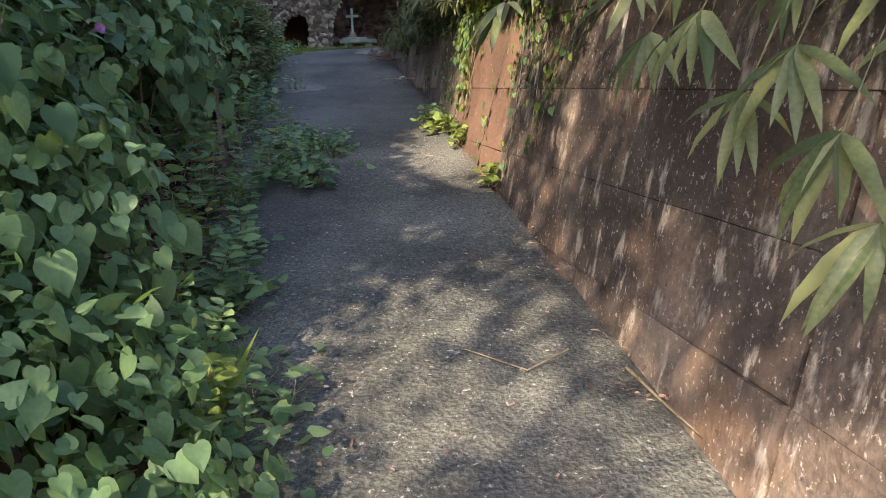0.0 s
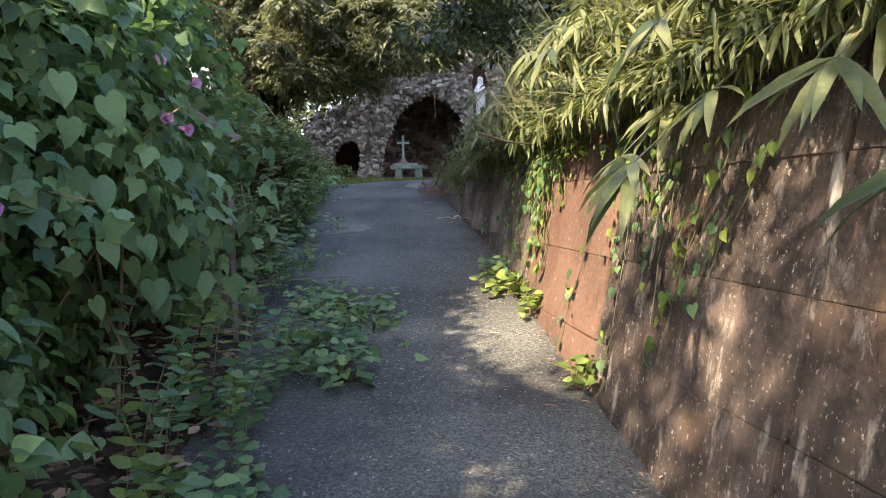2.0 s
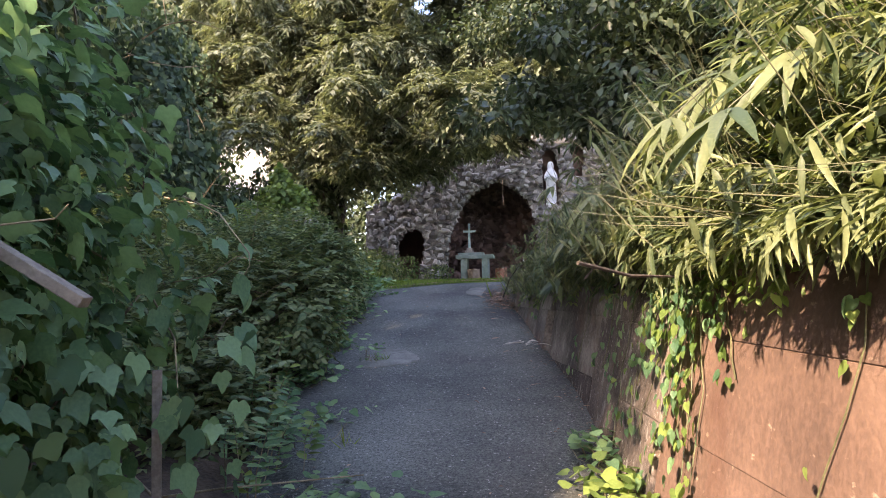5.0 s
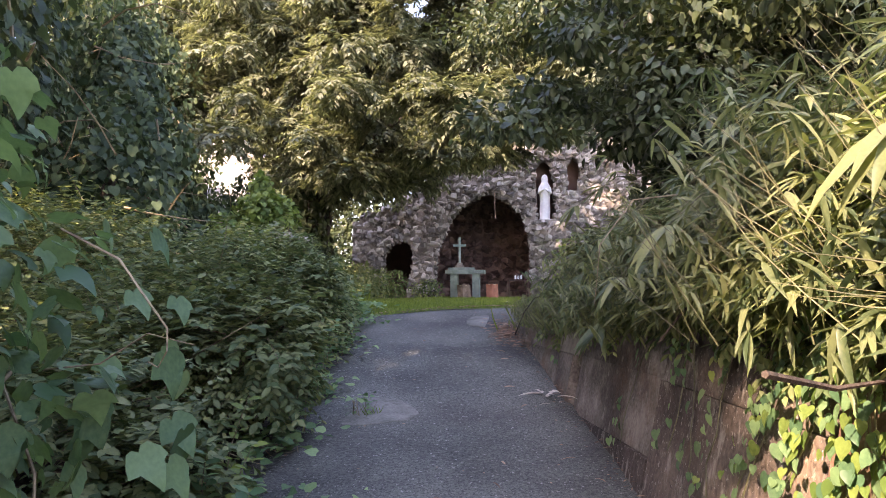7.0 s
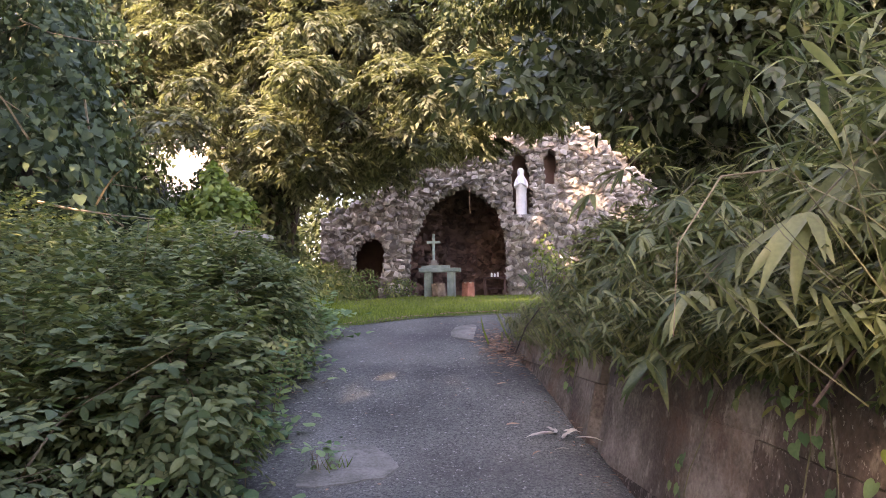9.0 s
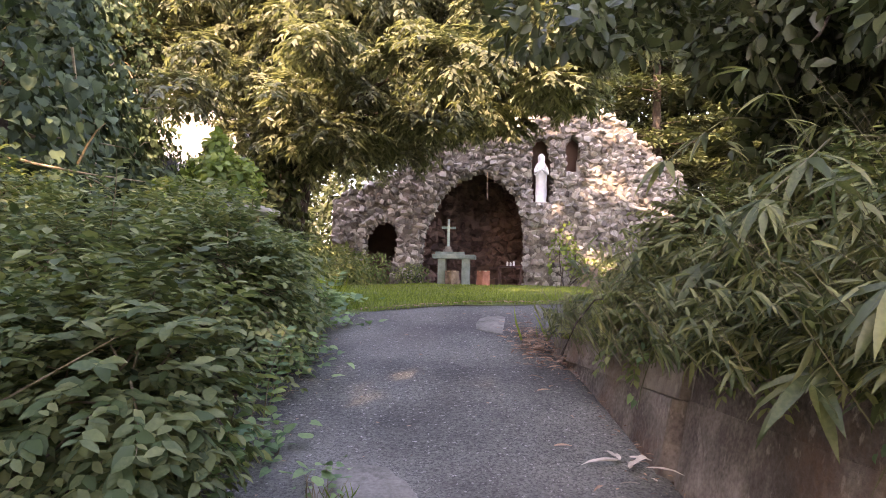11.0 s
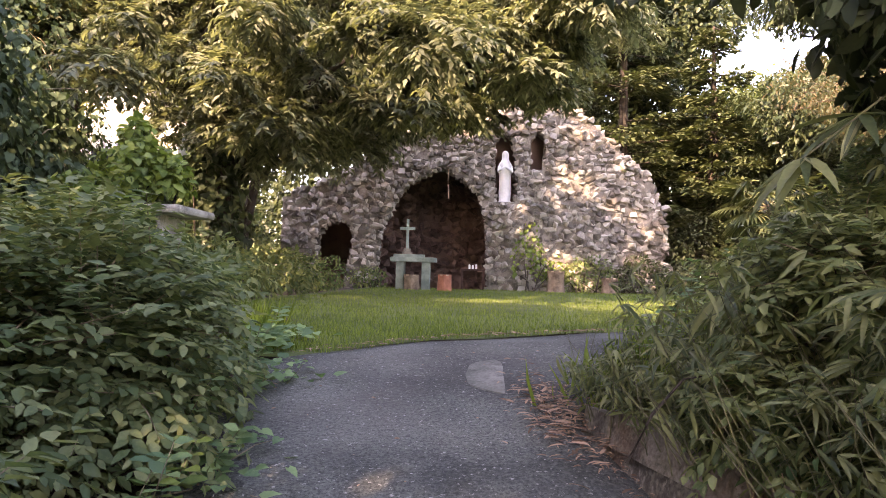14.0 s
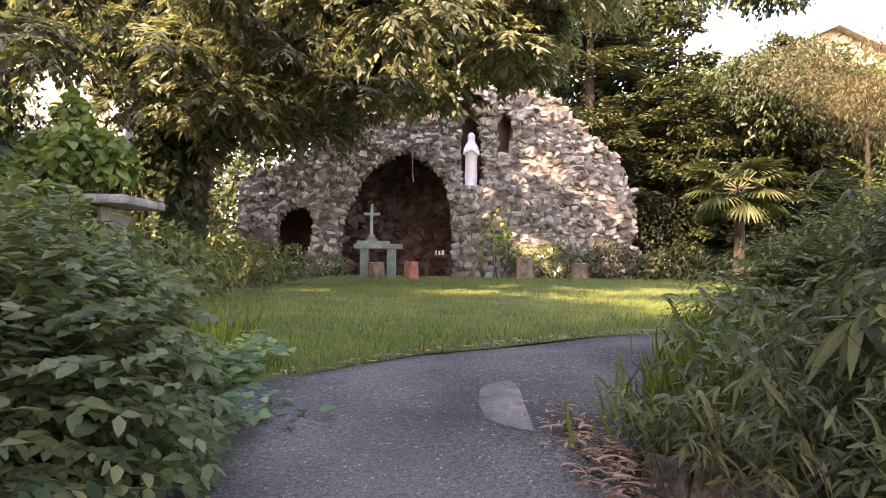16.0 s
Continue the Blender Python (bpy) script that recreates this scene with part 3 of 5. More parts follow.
# statue: one plain robed shape
def statue():
    prof = [(0, .24), (.03, .25), (.06, .2), (.3, .215), (.6, .2), (.85, .205), (1.05, .235), (1.2, .22), (1.3, .15), (1.36, .115), (1.44, .13), (1.53, .12), (1.6, .075), (1.63, .01)]
    bm = bmesh.new()
    rings = []
    for hgt, rad in prof:
        rings.append([bm.verts.new((.88 * rad * math.cos(a) * (1 + 0.05 * math.sin(7 * a + hgt * 2)), rad * 0.8 * math.sin(a) * (1 + 0.05 * math.sin(9 * a)), hgt)) for a in (k * math.tau / 24 for k in range(24))])
    for r0, r1 in zip(rings, rings[1:]):
        for k in range(24):
            bm.faces.new((r0[k], r0[(k + 1) % 24], r1[(k + 1) % 24], r1[k]))
    bm.faces.new(rings[0][::-1])
    bm.faces.new(rings[-1])
    tube(bm, [(-.17, -.05, 1.12), (-.2, -.2, .95), (-.03, -.24, 1.08)], [.06, .055, .04], 8)
    tube(bm, [(.17, -.05, 1.12), (.2, -.2, .95), (.03, -.24, 1.08)], [.06, .055, .04], 8)
    bmesh.ops.translate(bm, verts=bm.verts[:], vec=(-0.5, 28.75, 4.66))
    ob = part("statue", bm, M["white"], None)
    ob.data.shade_smooth()
    return tagged(ob, "white painted robed statue standing in the stone niche", "statue")


statue()
bm = bmesh.new()
box(bm, (-0.85, 28.5, 4.5), (-0.16, 29.3, 4.67), 0.03)
part("niche_ledge", bm, M["rock"], grotto)


# ---------------------------------------------------------------- altar, cross, stumps, side table
AX, AY, AZ = -3.02, 26.25, float(gz(26.25))
altar = thing("altar", (AX, AY, AZ), "pale green-grey stone altar table on two block legs", "altar")
bm = bmesh.new()
box(bm, (AX - .62, AY - .33, AZ + .79), (AX + .62, AY + .33, AZ + .91), 0.012)
part("tabletop", bm, M["altar"], altar)
bm = bmesh.new()
box(bm, (AX - .58, AY + .0, AZ + .91), (AX + .28, AY + .3, AZ + 1.0), 0.012)
part("step", bm, M["altar"], altar)
for dx in (-.36, .34):
    bm = bmesh.new()
    box(bm, (AX + dx - .11, AY - .22, AZ), (AX + dx + .11, AY + .22, AZ + .79), 0.012)
    part("leg", bm, M["altar"], altar)
CX, CY, CZ = AX - .21, AY + .15, AZ + 1.0
cross = thing("cross", (CX, CY, CZ), "pale green painted cross on a stepped foot on the altar", "cross")
bm = bmesh.new()
box(bm, (CX - .14, CY - .1, CZ), (CX + .14, CY + .1, CZ + .07), 0.008)
box(bm, (CX - .09, CY - .07, CZ + .07), (CX + .09, CY + .07, CZ + .16), 0.008)
part("foot", bm, M["mortar"], cross, "stepped grey stone foot")
bm = bmesh.new()
box(bm, (CX - .035, CY - .03, CZ + .16), (CX + .035, CY + .03, CZ + .98), 0.006)
part("upright", bm, M["cross"], cross)
bm = bmesh.new()
box(bm, (CX - .21, CY - .034, CZ + .68), (CX + .21, CY + .026, CZ + .75), 0.006)
part("crossbar", bm, M["cross"], cross)


def stump(x, y, h, r, tilt, bark, label):
    z = float(gz(y)) + 0.02
    ob = thing("log_stump", (x, y, z), label, "stump", "log stumps on the lawn")
    bm = bmesh.new()
    ring = []
    for i, (hh, rr) in enumerate([(-.03, 1.12), (.06, 1.05), (.35, .97), (.8, .96), (1, .98)]):
        ring.append([bm.verts.new((x + tilt * hh * h + r * rr * (1 + .06 * math.sin(5 * a + i)) * math.cos(a), y + r * rr * (1 + .05 * math.sin(7 * a)) * math.sin(a), z + hh * h)) for a in (k * math.tau / 20 for k in range(20))])
    for r0, r1 in zip(ring, ring[1:]):
        for k in range(20):
            bm.faces.new((r0[k], r0[(k + 1) % 20], r1[(k + 1) % 20], r1[k]))
    bm.faces.new(ring[0][::-1])
    part("bark", bm, bark, ob)
    bm = bmesh.new()
    top = [bm.verts.new(v) for v in [(x + tilt * h + r * .96 * math.cos(a), y + r * .96 * math.sin(a), z + h) for a in (k * math.tau / 20 for k in range(20))]]
    low = [bm.verts.new(v.co - Vector((0, 0, .03))) for v in top]
    bm.faces.new(top)
    bm.faces.new(low[::-1])
    for k in range(20):
        bm.faces.new((low[k], low[(k + 1) % 20], top[(k + 1) % 20], top[k]))
    part("cut_face", bm, M["log_top"], ob, "pale cut wood")
    return ob


stump(AX + .86, AY - .35, .44, .19, .04, M["log_red"], "reddish upright log stump beside the altar")
stump(AX - .02, AY - .3, .42, .21, -.02, M["log"], "brown upright log stump under the altar")
stump(1.0, 27.6, .62, .25, 0, M["log"], "weathered grey tree stump before the grotto wall")
stump(2.55, 27.6, .46, .24, 0, M["log"], "low weathered grey stump among shrubs")

TX, TY, TZ = -1.42, 28.1, float(gz(28.1))
table = thing("side_table", (TX, TY, TZ), "small dark red wooden table at the cave mouth", "table")
bm = bmesh.new()
box(bm, (TX - .36, TY - .2, TZ + .6), (TX + .36, TY + .2, TZ + .65), 0.008)
part("tabletop", bm, M["dark_wood"], table)
bm = bmesh.new()
box(bm, (TX - .33, TY - .17, TZ + .25), (TX + .33, TY + .17, TZ + .28), 0.005)
part("shelf", bm, M["dark_wood"], table)
for sx in (-.32, .32):
    for sy in (-.16, .16):
        bm = bmesh.new()
        box(bm, (TX + sx - .025, TY + sy - .025, TZ), (TX + sx + .025, TY + sy + .025, TZ + .6), 0.004)
        part("leg", bm, M["dark_wood"], table)
for dx, hh in ((-.1, .14), (.0, .12), (.1, .15)):
    bm = bmesh.new()
    tube(bm, [(TX + dx, TY, TZ + .65), (TX + dx, TY, TZ + .65 + hh * .75), (TX + dx, TY, TZ + .65 + hh)], [.032, .032, .018], 10)
    tagged(part("candle_jar", bm, M["white"], None), "small white candle jar on the wooden table", "candle", "candle jars on the table")
bm = bmesh.new()
tube(bm, [(-2.25, FY + .1, 5.66), (-2.25, FY + .1, 5.1), (-2.22, FY + .1, 4.75)], [.012, .01, .02], 6)
tagged(part("hanging_chain", bm, M["straw"], None), "thin pale chain hanging from the arch crown", "chain")


# ---------------------------------------------------------------- foliage makers
def stems(name, bases, tops, r0, material, bend=0.15, sides=5):
    bm = bmesh.new()
    for a, b in zip(bases, tops):
        a, b = Vector(a), Vector(b)
        k = Vector(rng.normal(size=3)) * (b - a).length * bend
        tube(bm, [a, a.lerp(b, .35) + k * .5, a.lerp(b, .7) + k * .6, b], [r0, r0 * .8, r0 * .55, r0 * .2], sides)
    me = bpy.data.meshes.new(name)
    bm.to_mesh(me)
    bm.free()
    me.materials.append(material)
    return me


def blob_leaves(blobs, per, size, droop, out, spread=0.5, thick=0.35, low=-0.6, lump=0.25, clear=None):
    """Stalk, tip and normal of leaves through the skins of lumpy masses."""
    Ps, Ts, Ns = [], [], []
    for c, r in blobs:
        area = 4 * math.pi * ((r[0] * r[1]) ** 1.6 / 3 + (r[0] * r[2]) ** 1.6 / 3 + (r[1] * r[2]) ** 1.6 / 3) ** (1 / 1.6)
        P, D = shell(max(20, int(area * per)), c, r, thick, low, lump)
        Ps.append(P)
        Ns.append(D)
    P, D = np.concatenate(Ps), np.concatenate(Ns)
    if clear is not None:
        ok = clear(P)
        P, D = P[ok], D[ok]
    n = len(P)
    T = D * out + np.array([0, 0, -droop]) + jit(n, spread)
    N = D * .8 + np.array([0, 0, .9]) + jit(n, .4)
    S = size * (0.45 + 0.85 * rng.random(n))
    return P, T, N, S


def shoots(blobs, per, size, pairs=7, droop=.35, low=-.5, lump=.3, clear=None, inner=.35):
    """Leaves set along arching shoots that fill lumpy masses."""
    A, B, D = [], [], []
    for c, r in blobs:
        area = 4 * math.pi * ((r[0] * r[1]) ** 1.6 / 3 + (r[0] * r[2]) ** 1.6 / 3 + (r[1] * r[2]) ** 1.6 / 3) ** (1 / 1.6)
        tip, d = shell(max(8, int(area * per)), c, r, .35, low, lump)
        c = np.array(c)
        A.append(c + (tip - c) * (inner * rng.random((len(tip), 1)) + .15) + jit(len(tip), .05) * np.array(r))
        B.append(tip)
        D.append(d)
    A, B, D = np.concatenate(A), np.concatenate(B), np.concatenate(D)
    Lg = np.linalg.norm(B - A, axis=1, keepdims=True)
    side = unit(np.cross(B - A, np.array([0, 0, 1.0])) + 1e-4)
    P, T, N = [], [], []
    for j, u in enumerate(np.linspace(.3, 1.0, pairs)):
        z = np.zeros_like(A)
        z[:, 2:] = -droop * Lg * u * u * .5
        tan = B - A
        tan = unit(tan) + np.array([0, 0, -droop * u])
        for sgn in (-1, 1):
            P.append(A + (B - A) * u + z)
            T.append(tan * .55 + side * sgn * .8 + np.array([0, 0, -.15]) + jit(len(A), .22))
            N.append(np.array([0, 0, 1.0]) + D * .45 + jit(len(A), .28))
    P, T, N = np.concatenate(P), np.concatenate(T), np.concatenate(N)
    if clear is not None:
        ok = clear(P)
        P, T, N = P[ok], T[ok], N[ok]
    return P, T, N, size * (.55 + .7 * rng.random(len(P))), A, B


def off_path(margin=0.0):
    """Keeps foliage clear of the walkway."""
    def f(P):
        y = P[:, 1]
        left = P[:, 0] < xl(y) + 0.28 - margin
        right = P[:, 0] > xw(np.minimum(y, 10)) + np.minimum(P[:, 2] - gz(y), 2) * BATTER - 0.42 + margin
        high = P[:, 2] > gz(y) + 3.2
        ok = np.where(y < 10.6, left | right | high, True)
        return ok & (P[:, 2] > gz(y) + 0.0)
    return f


def mass(name, at, blobs, shape, per, size, material, label, category="shrub", droop=.5, out=.6, spread=.5, thick=.4, low=-.6, lump=.25, wide=1.0, group="", stem_n=14, clear=None, arch=0, sr=.012):
    """A bush or vine thicket: stems and a skin of leaves."""
    ob = thing(name, at, label, category, group)
    if arch:
        P, T, N, S, A, B = shoots(blobs, per, size, arch, droop, low, lump, clear or off_path())
        pick = rng.choice(len(A), min(90, len(A)), replace=False)
        B = B[pick]
        B[:, 2] -= droop * np.linalg.norm(B - A[pick], axis=1) * .5
        ok = off_path()(B)
        part("twig_mass", stems("twig_mass", A[pick][ok], B[ok], .004, M["stem"], .03, 4), None, ob)
    else:
        P, T, N, S = blob_leaves(blobs, per, size, droop, out, spread, thick, low, lump, clear or off_path())
    part("foliage", leaves("foliage", shape, P, T, N, S, material, wide), None, ob)
    pick = rng.choice(len(P), min(stem_n, len(P)), replace=False)
    base = [(at[0] + rng.normal() * .25, at[1] + rng.normal() * .3, at[2]) for _ in pick]
    for b, k in zip(base[:6], pick[:6]):
        part("stem", stems("stem", [b], [P[k]], sr * (1 + 1.6 * rng.random()), M["bark"]), None, ob)
    if len(pick) > 6:
        part("twig_mass", stems("twig_mass", base[6:], P[pick[6:]], .008, M["stem"]), None, ob)
    return ob

# ---------------------------------------------------------------- left side: vine thickets and shrubs
VINE = [
    # its last two blobs are added tall, off to the side, to shade the path
    ("vine_thicket", (-1.5, 1.7, .2), [((-1.3, 1.5, .5), (.72, .75, .5)), ((-1.45, 2.1, .85), (.6, .6, .85)), ((-1.95, 2.2, 1.7), (.75, .75, 1.2)), ((-2.1, 1.5, 1.9), (.65, .6, 1.0))], .075),
    ("vine_thicket", (-1.9, 3.6, .6), [((-1.75, 3.35, 1.8), (.68, .85, .75)), ((-1.95, 4.1, 1.95), (.62, .7, 1.0)), ((-2.15, 3.5, 1.0), (.55, 1.1, .7)), ((-2.8, 3.6, 2.3), (.9, 1.1, 2.2))], .085),
    ("vine_thicket", (-2.2, 5.0, .8), [((-2.05, 4.75, 1.5), (.62, .5, 1.1)), ((-3.1, 5.0, 1.5), (.9, .8, 1.0))], .085),
    # unseen thicket, added beside the start to cast the path's shadow edge
    ("vine_thicket", (-1.9, .2, .0), [((-2.4, .3, 1.3), (.7, .8, 1.6)), ((-2.75, 1.0, 1.6), (.6, .7, 1.6)), ((-1.55, 1.35, 2.6), (.5, .75, .55))], .085),
]
for nm, at, blobs, sz in VINE:
    mass(nm, at, blobs, TRI if at[1] > 2.5 else FINE, 600, sz * .7, M["vine"], "dense bank of dark green heart-leaved vines over old brush", "vines", droop=.75, out=.65, spread=.55, thick=.45, lump=.36, group="vine thickets", stem_n=30)
SHR = [((-2.75, 6.7, 1.3), (.85, .8, .75)), ((-3.0, 7.7, 1.5), (.95, .9, .85)), ((-3.15, 8.8, 1.75), (1.0, .9, .9)), ((-3.1, 9.9, 1.95), (.9, .85, .8)), ((-3.6, 10.9, 2.0), (1.0, .9, .75)), ((-4.6, 9.2, 2.1), (1.3, 1.5, 1.0)), ((-4.4, 11.9, 2.1), (1.2, 1.0, .7))]
for c, r in SHR:
    at = (c[0], c[1], float(ground_z(c[0], c[1])))
    subs = [(c, r)] + [((c[0] + rng.normal() * .4, c[1] + rng.normal() * .35, c[2] + rng.normal() * .15), (r[0] * .6, r[1] * .6, r[2] * .7)) for _ in range(2)]
    mass("shrub", at, subs, OVAL, 70, .06, M["shrub"], "leafy dark green shrub crowding the path edge", "shrub", droop=.45, arch=8, lump=.35, group="shrubs along the path", stem_n=18, wide=1.1)

# tall vine-draped trees behind
for at, blobs in [((-6.6, 9.5, 1.6), [((-6.4, 9.8, 3.8), (1.1, 1.3, 2.5)), ((-7.8, 8.4, 4.4), (1.5, 1.6, 3.0))]),
                  ((-7.0, 13.0, 1.7), [((-6.5, 13.4, 3.4), (.8, 1.0, 1.7)), ((-7.2, 13.9, 5.0), (.8, 1.0, 2.2)), ((-6.1, 14.4, 2.6), (.8, .9, 1.0)), ((-8.6, 12.6, 4.4), (1.5, 1.6, 3.0))]),
                  ((-8.6, 17.0, 1.8), [((-8.2, 17.2, 3.6), (.9, 1.0, 1.9)), ((-8.9, 17.8, 5.6), (.8, 1.0, 2.4)), ((-9.9, 17.4, 4.6), (1.2, 1.2, 3.2))]),
                  ((-11.6, 22.0, 1.9), [((-11.4, 22.4, 4.4), (1.4, 1.3, 2.8)), ((-13.0, 22.0, 5.2), (1.6, 1.3, 3.6)), ((-9.9, 24.6, 3.6), (1.5, 1.0, 1.9))]),
                  ((-4.0, 5.9, 1.2), [((-4.0, 5.6, 4.2), (1.0, 1.3, 3.2)), ((-4.7, 7.2, 5.3), (1.1, 1.2, 3.3)), ((-5.0, 8.8, 6.4), (1.0, 1.0, 1.7))]),
                  # out of view to the left; added to shade the wall and bamboo
                  ((-3.3, 4.3, 1.0), [((-3.2, 4.2, 4.0), (.8, .9, 2.0)), ((-3.5, 5.0, 6.3), (.9, 1.1, 1.4)), ((-2.95, 3.5, 6.0), (.8, .9, 1.2)), ((-2.8, 3.0, 4.1), (.7, .8, 1.3))]),
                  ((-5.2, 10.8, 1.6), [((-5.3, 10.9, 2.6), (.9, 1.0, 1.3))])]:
    ob = thing("vine_covered_tree", at, "tree trunk wholly draped in hanging vines, coloured dark as if shaded", "tree", "vine-draped trees")
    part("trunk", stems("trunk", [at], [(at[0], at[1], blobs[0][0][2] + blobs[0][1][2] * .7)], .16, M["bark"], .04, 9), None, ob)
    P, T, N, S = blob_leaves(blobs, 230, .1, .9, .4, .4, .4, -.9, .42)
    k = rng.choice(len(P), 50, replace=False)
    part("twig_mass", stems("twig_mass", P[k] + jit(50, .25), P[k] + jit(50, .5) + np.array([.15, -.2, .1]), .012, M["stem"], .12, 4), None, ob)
    part("crown", leaves("crown", HEART, P, T, N, S, M["vine_shaded"]), None, ob)

# stone lantern base smothered in bright vine
LX0, LY0 = -4.6, 13.8
lz = float(ground_z(LX0, LY0))
ped = thing("stone_pedestal", (LX0, LY0, lz), "grey stone pedestal with a broad flat cap", "pedestal")
bm = bmesh.new()
box(bm, (LX0 - .3, LY0 - .3, lz), (LX0 + .3, LY0 + .3, lz + .98), .02)
part("shaft", bm, M["concrete"], ped)
bm = bmesh.new()
box(bm, (LX0 - .56, LY0 - .45, lz + .98), (LX0 + .56, LY0 + .45, lz + 1.06), .03)
part("cap", bm, M["concrete"], ped)
mass("climbing_vine", (LX0, LY0, lz + 1.06), [((LX0 - .08, LY0, lz + 1.4), (.4, .36, .34)), ((LX0 - .16, LY0 + .1, lz + 1.75), (.15, .18, .3)), ((LX0 - .5, LY0 - .2, lz + 1.05), (.34, .4, .34)), ((LX0 + .2, LY0, lz + 1.35), (.26, .24, .26)), ((LX0 - .1, LY0 - .45, lz + .8), (.5, .16, .3))], HEART, 420, .085, M["ivy_lit"],
     "bright yellow-green vine heaped over the pedestal", "vines", droop=.7, out=.5, stem_n=8)


# ---------------------------------------------------------------- trees
def tree(at, trunk_top, limbs, clusters, shape, per, size, material, label, r0=.22, droop=.5, out=.6, wide=1.0, low=-.9, thick=.6, lump=.35, name="tree", clear=None, arch=0):
    ob = thing(name, at, label, "tree")
    bm = bmesh.new()
    a, b = Vector(at), Vector(trunk_top)
    tube(bm, [a - Vector((0, 0, .1)), a.lerp(b, .1), a.lerp(b, .5) + Vector((.08, .05, 0)), b], [r0 * 1.5, r0 * 1.05, r0 * .85, r0 * .6], 12)
    part("trunk", bm, M["bark"], ob)
    for s, e in limbs:
        s, e = Vector(s), Vector(e)
        k = Vector((rng.normal() * .2, rng.normal() * .2, .3))
        bm = bmesh.new()
        tube(bm, [s, s.lerp(e, .4) + k, s.lerp(e, .75) + k * .6, e], [r0 * .42, r0 * .3, r0 * .18, r0 * .06], 8)
        part("limb", bm, M["bark"], ob)
    if arch:
        P, T, N, S, A, B = shoots(clusters, per, size, arch, droop, low, lump, clear, .2)
    else:
        P, T, N, S = blob_leaves(clusters, per, size, droop, out, .55, thick, low, lump, clear)
    part("crown", leaves("crown", shape, P, T, N, S, material, wide), None, ob)
    k = rng.choice(len(P), 60, replace=False)
    part("twig_mass", stems("twig_mass", P[k] * .75 + np.array(trunk_top) * .25, P[k], .012, M["bark"]), None, ob)
    return ob


def sprays(centre, spread, n, r):
    return [(tuple(np.array(centre) + rng.normal(size=3) * np.array(spread)), tuple(np.array(r) * (0.7 + 0.6 * rng.random()))) for _ in range(n)]


rng = np.random.default_rng(21)
LOWX, LOWZ = (-9, -7, -5.6, -5.0, -4.4, -3.9, -3.4, -2.6, -2.0, -1.2, -.5, .3, .9), (5.6, 4.9, 4.2, 3.9, 4.3, 3.8, 4.3, 4.3, 4.3, 4.75, 5.05, 5.35, 5.8)
cl = []
for i in range(215):                     # drooping boughs, thicker towards the trunk
    x = -8.4 + 9.2 * rng.random()
    z = float(np.interp(x, LOWX, LOWZ)) + .2 + 5.4 * rng.random() ** 1.1
    y = 18.5 + rng.normal() * 1.3 + .25 * (z - 6)
    r = .5 + .4 * rng.random()
    cl.append(((x, y, z), (r * 1.1, r * .9, r * (.5 + .35 * rng.random()))))
# high rear boughs, partly above view, added to shade altar and grotto front
cl += sprays((-6.9, 22.2, 8.9), (1.4, 1.1, .8), 36, (1.1, 1.0, .5)) + sprays((-7.6, 23.0, 9.3), (1.6, .7, .9), 30, (1.0, .9, .5)) + sprays((-4.4, 24.8, 9.0), (1.0, .5, .6), 24, (.9, .8, .45))
cl += sprays((-2.6, 15.9, 5.3), (.35, .2, .22), 6, (.6, .45, .26)) + sprays((-2.4, 17.2, 4.75), (.35, .2, .12), 4, (.55, .45, .24)) + sprays((-4.5, 16.9, 4.5), (.45, .2, .25), 6, (.6, .5, .3)) + sprays((-.5, 18.4, 5.8), (.5, .3, .25), 10, (.6, .5, .26)) + sprays((-3.6, 24.2, 8.8), (2.6, .7, .8), 20, (1.2, 1.0, .6))
tree((-5.9, 18.6, 1.8), (-5.1, 19.4, 8.0), [((-5.6, 18.7, 4), (-3.4, 18.2, 5.2)), ((-5.5, 18.8, 5), (-1.2, 18.6, 6.3)), ((-5.6, 18.8, 4.6), (-7.4, 18.4, 5.8)), ((-5.4, 18.9, 6), (-4.2, 19.8, 8.2)), ((-5.5, 18.9, 6.3), (-6.6, 20, 8.4)), ((-5.6, 18.7, 4.3), (-2.7, 16.2, 5.4))],
     cl, SLIM, 13, .15, M["canopy"], "spreading tree with drooping narrow olive-green leaves", droop=.75, out=.5, wide=1.35, arch=9,
     clear=lambda P: P[:, 2] > np.interp(P[:, 0], LOWX, LOWZ) - .25 + .4 * np.sin(P[:, 0] * 4.3 + P[:, 1]) ** 2)


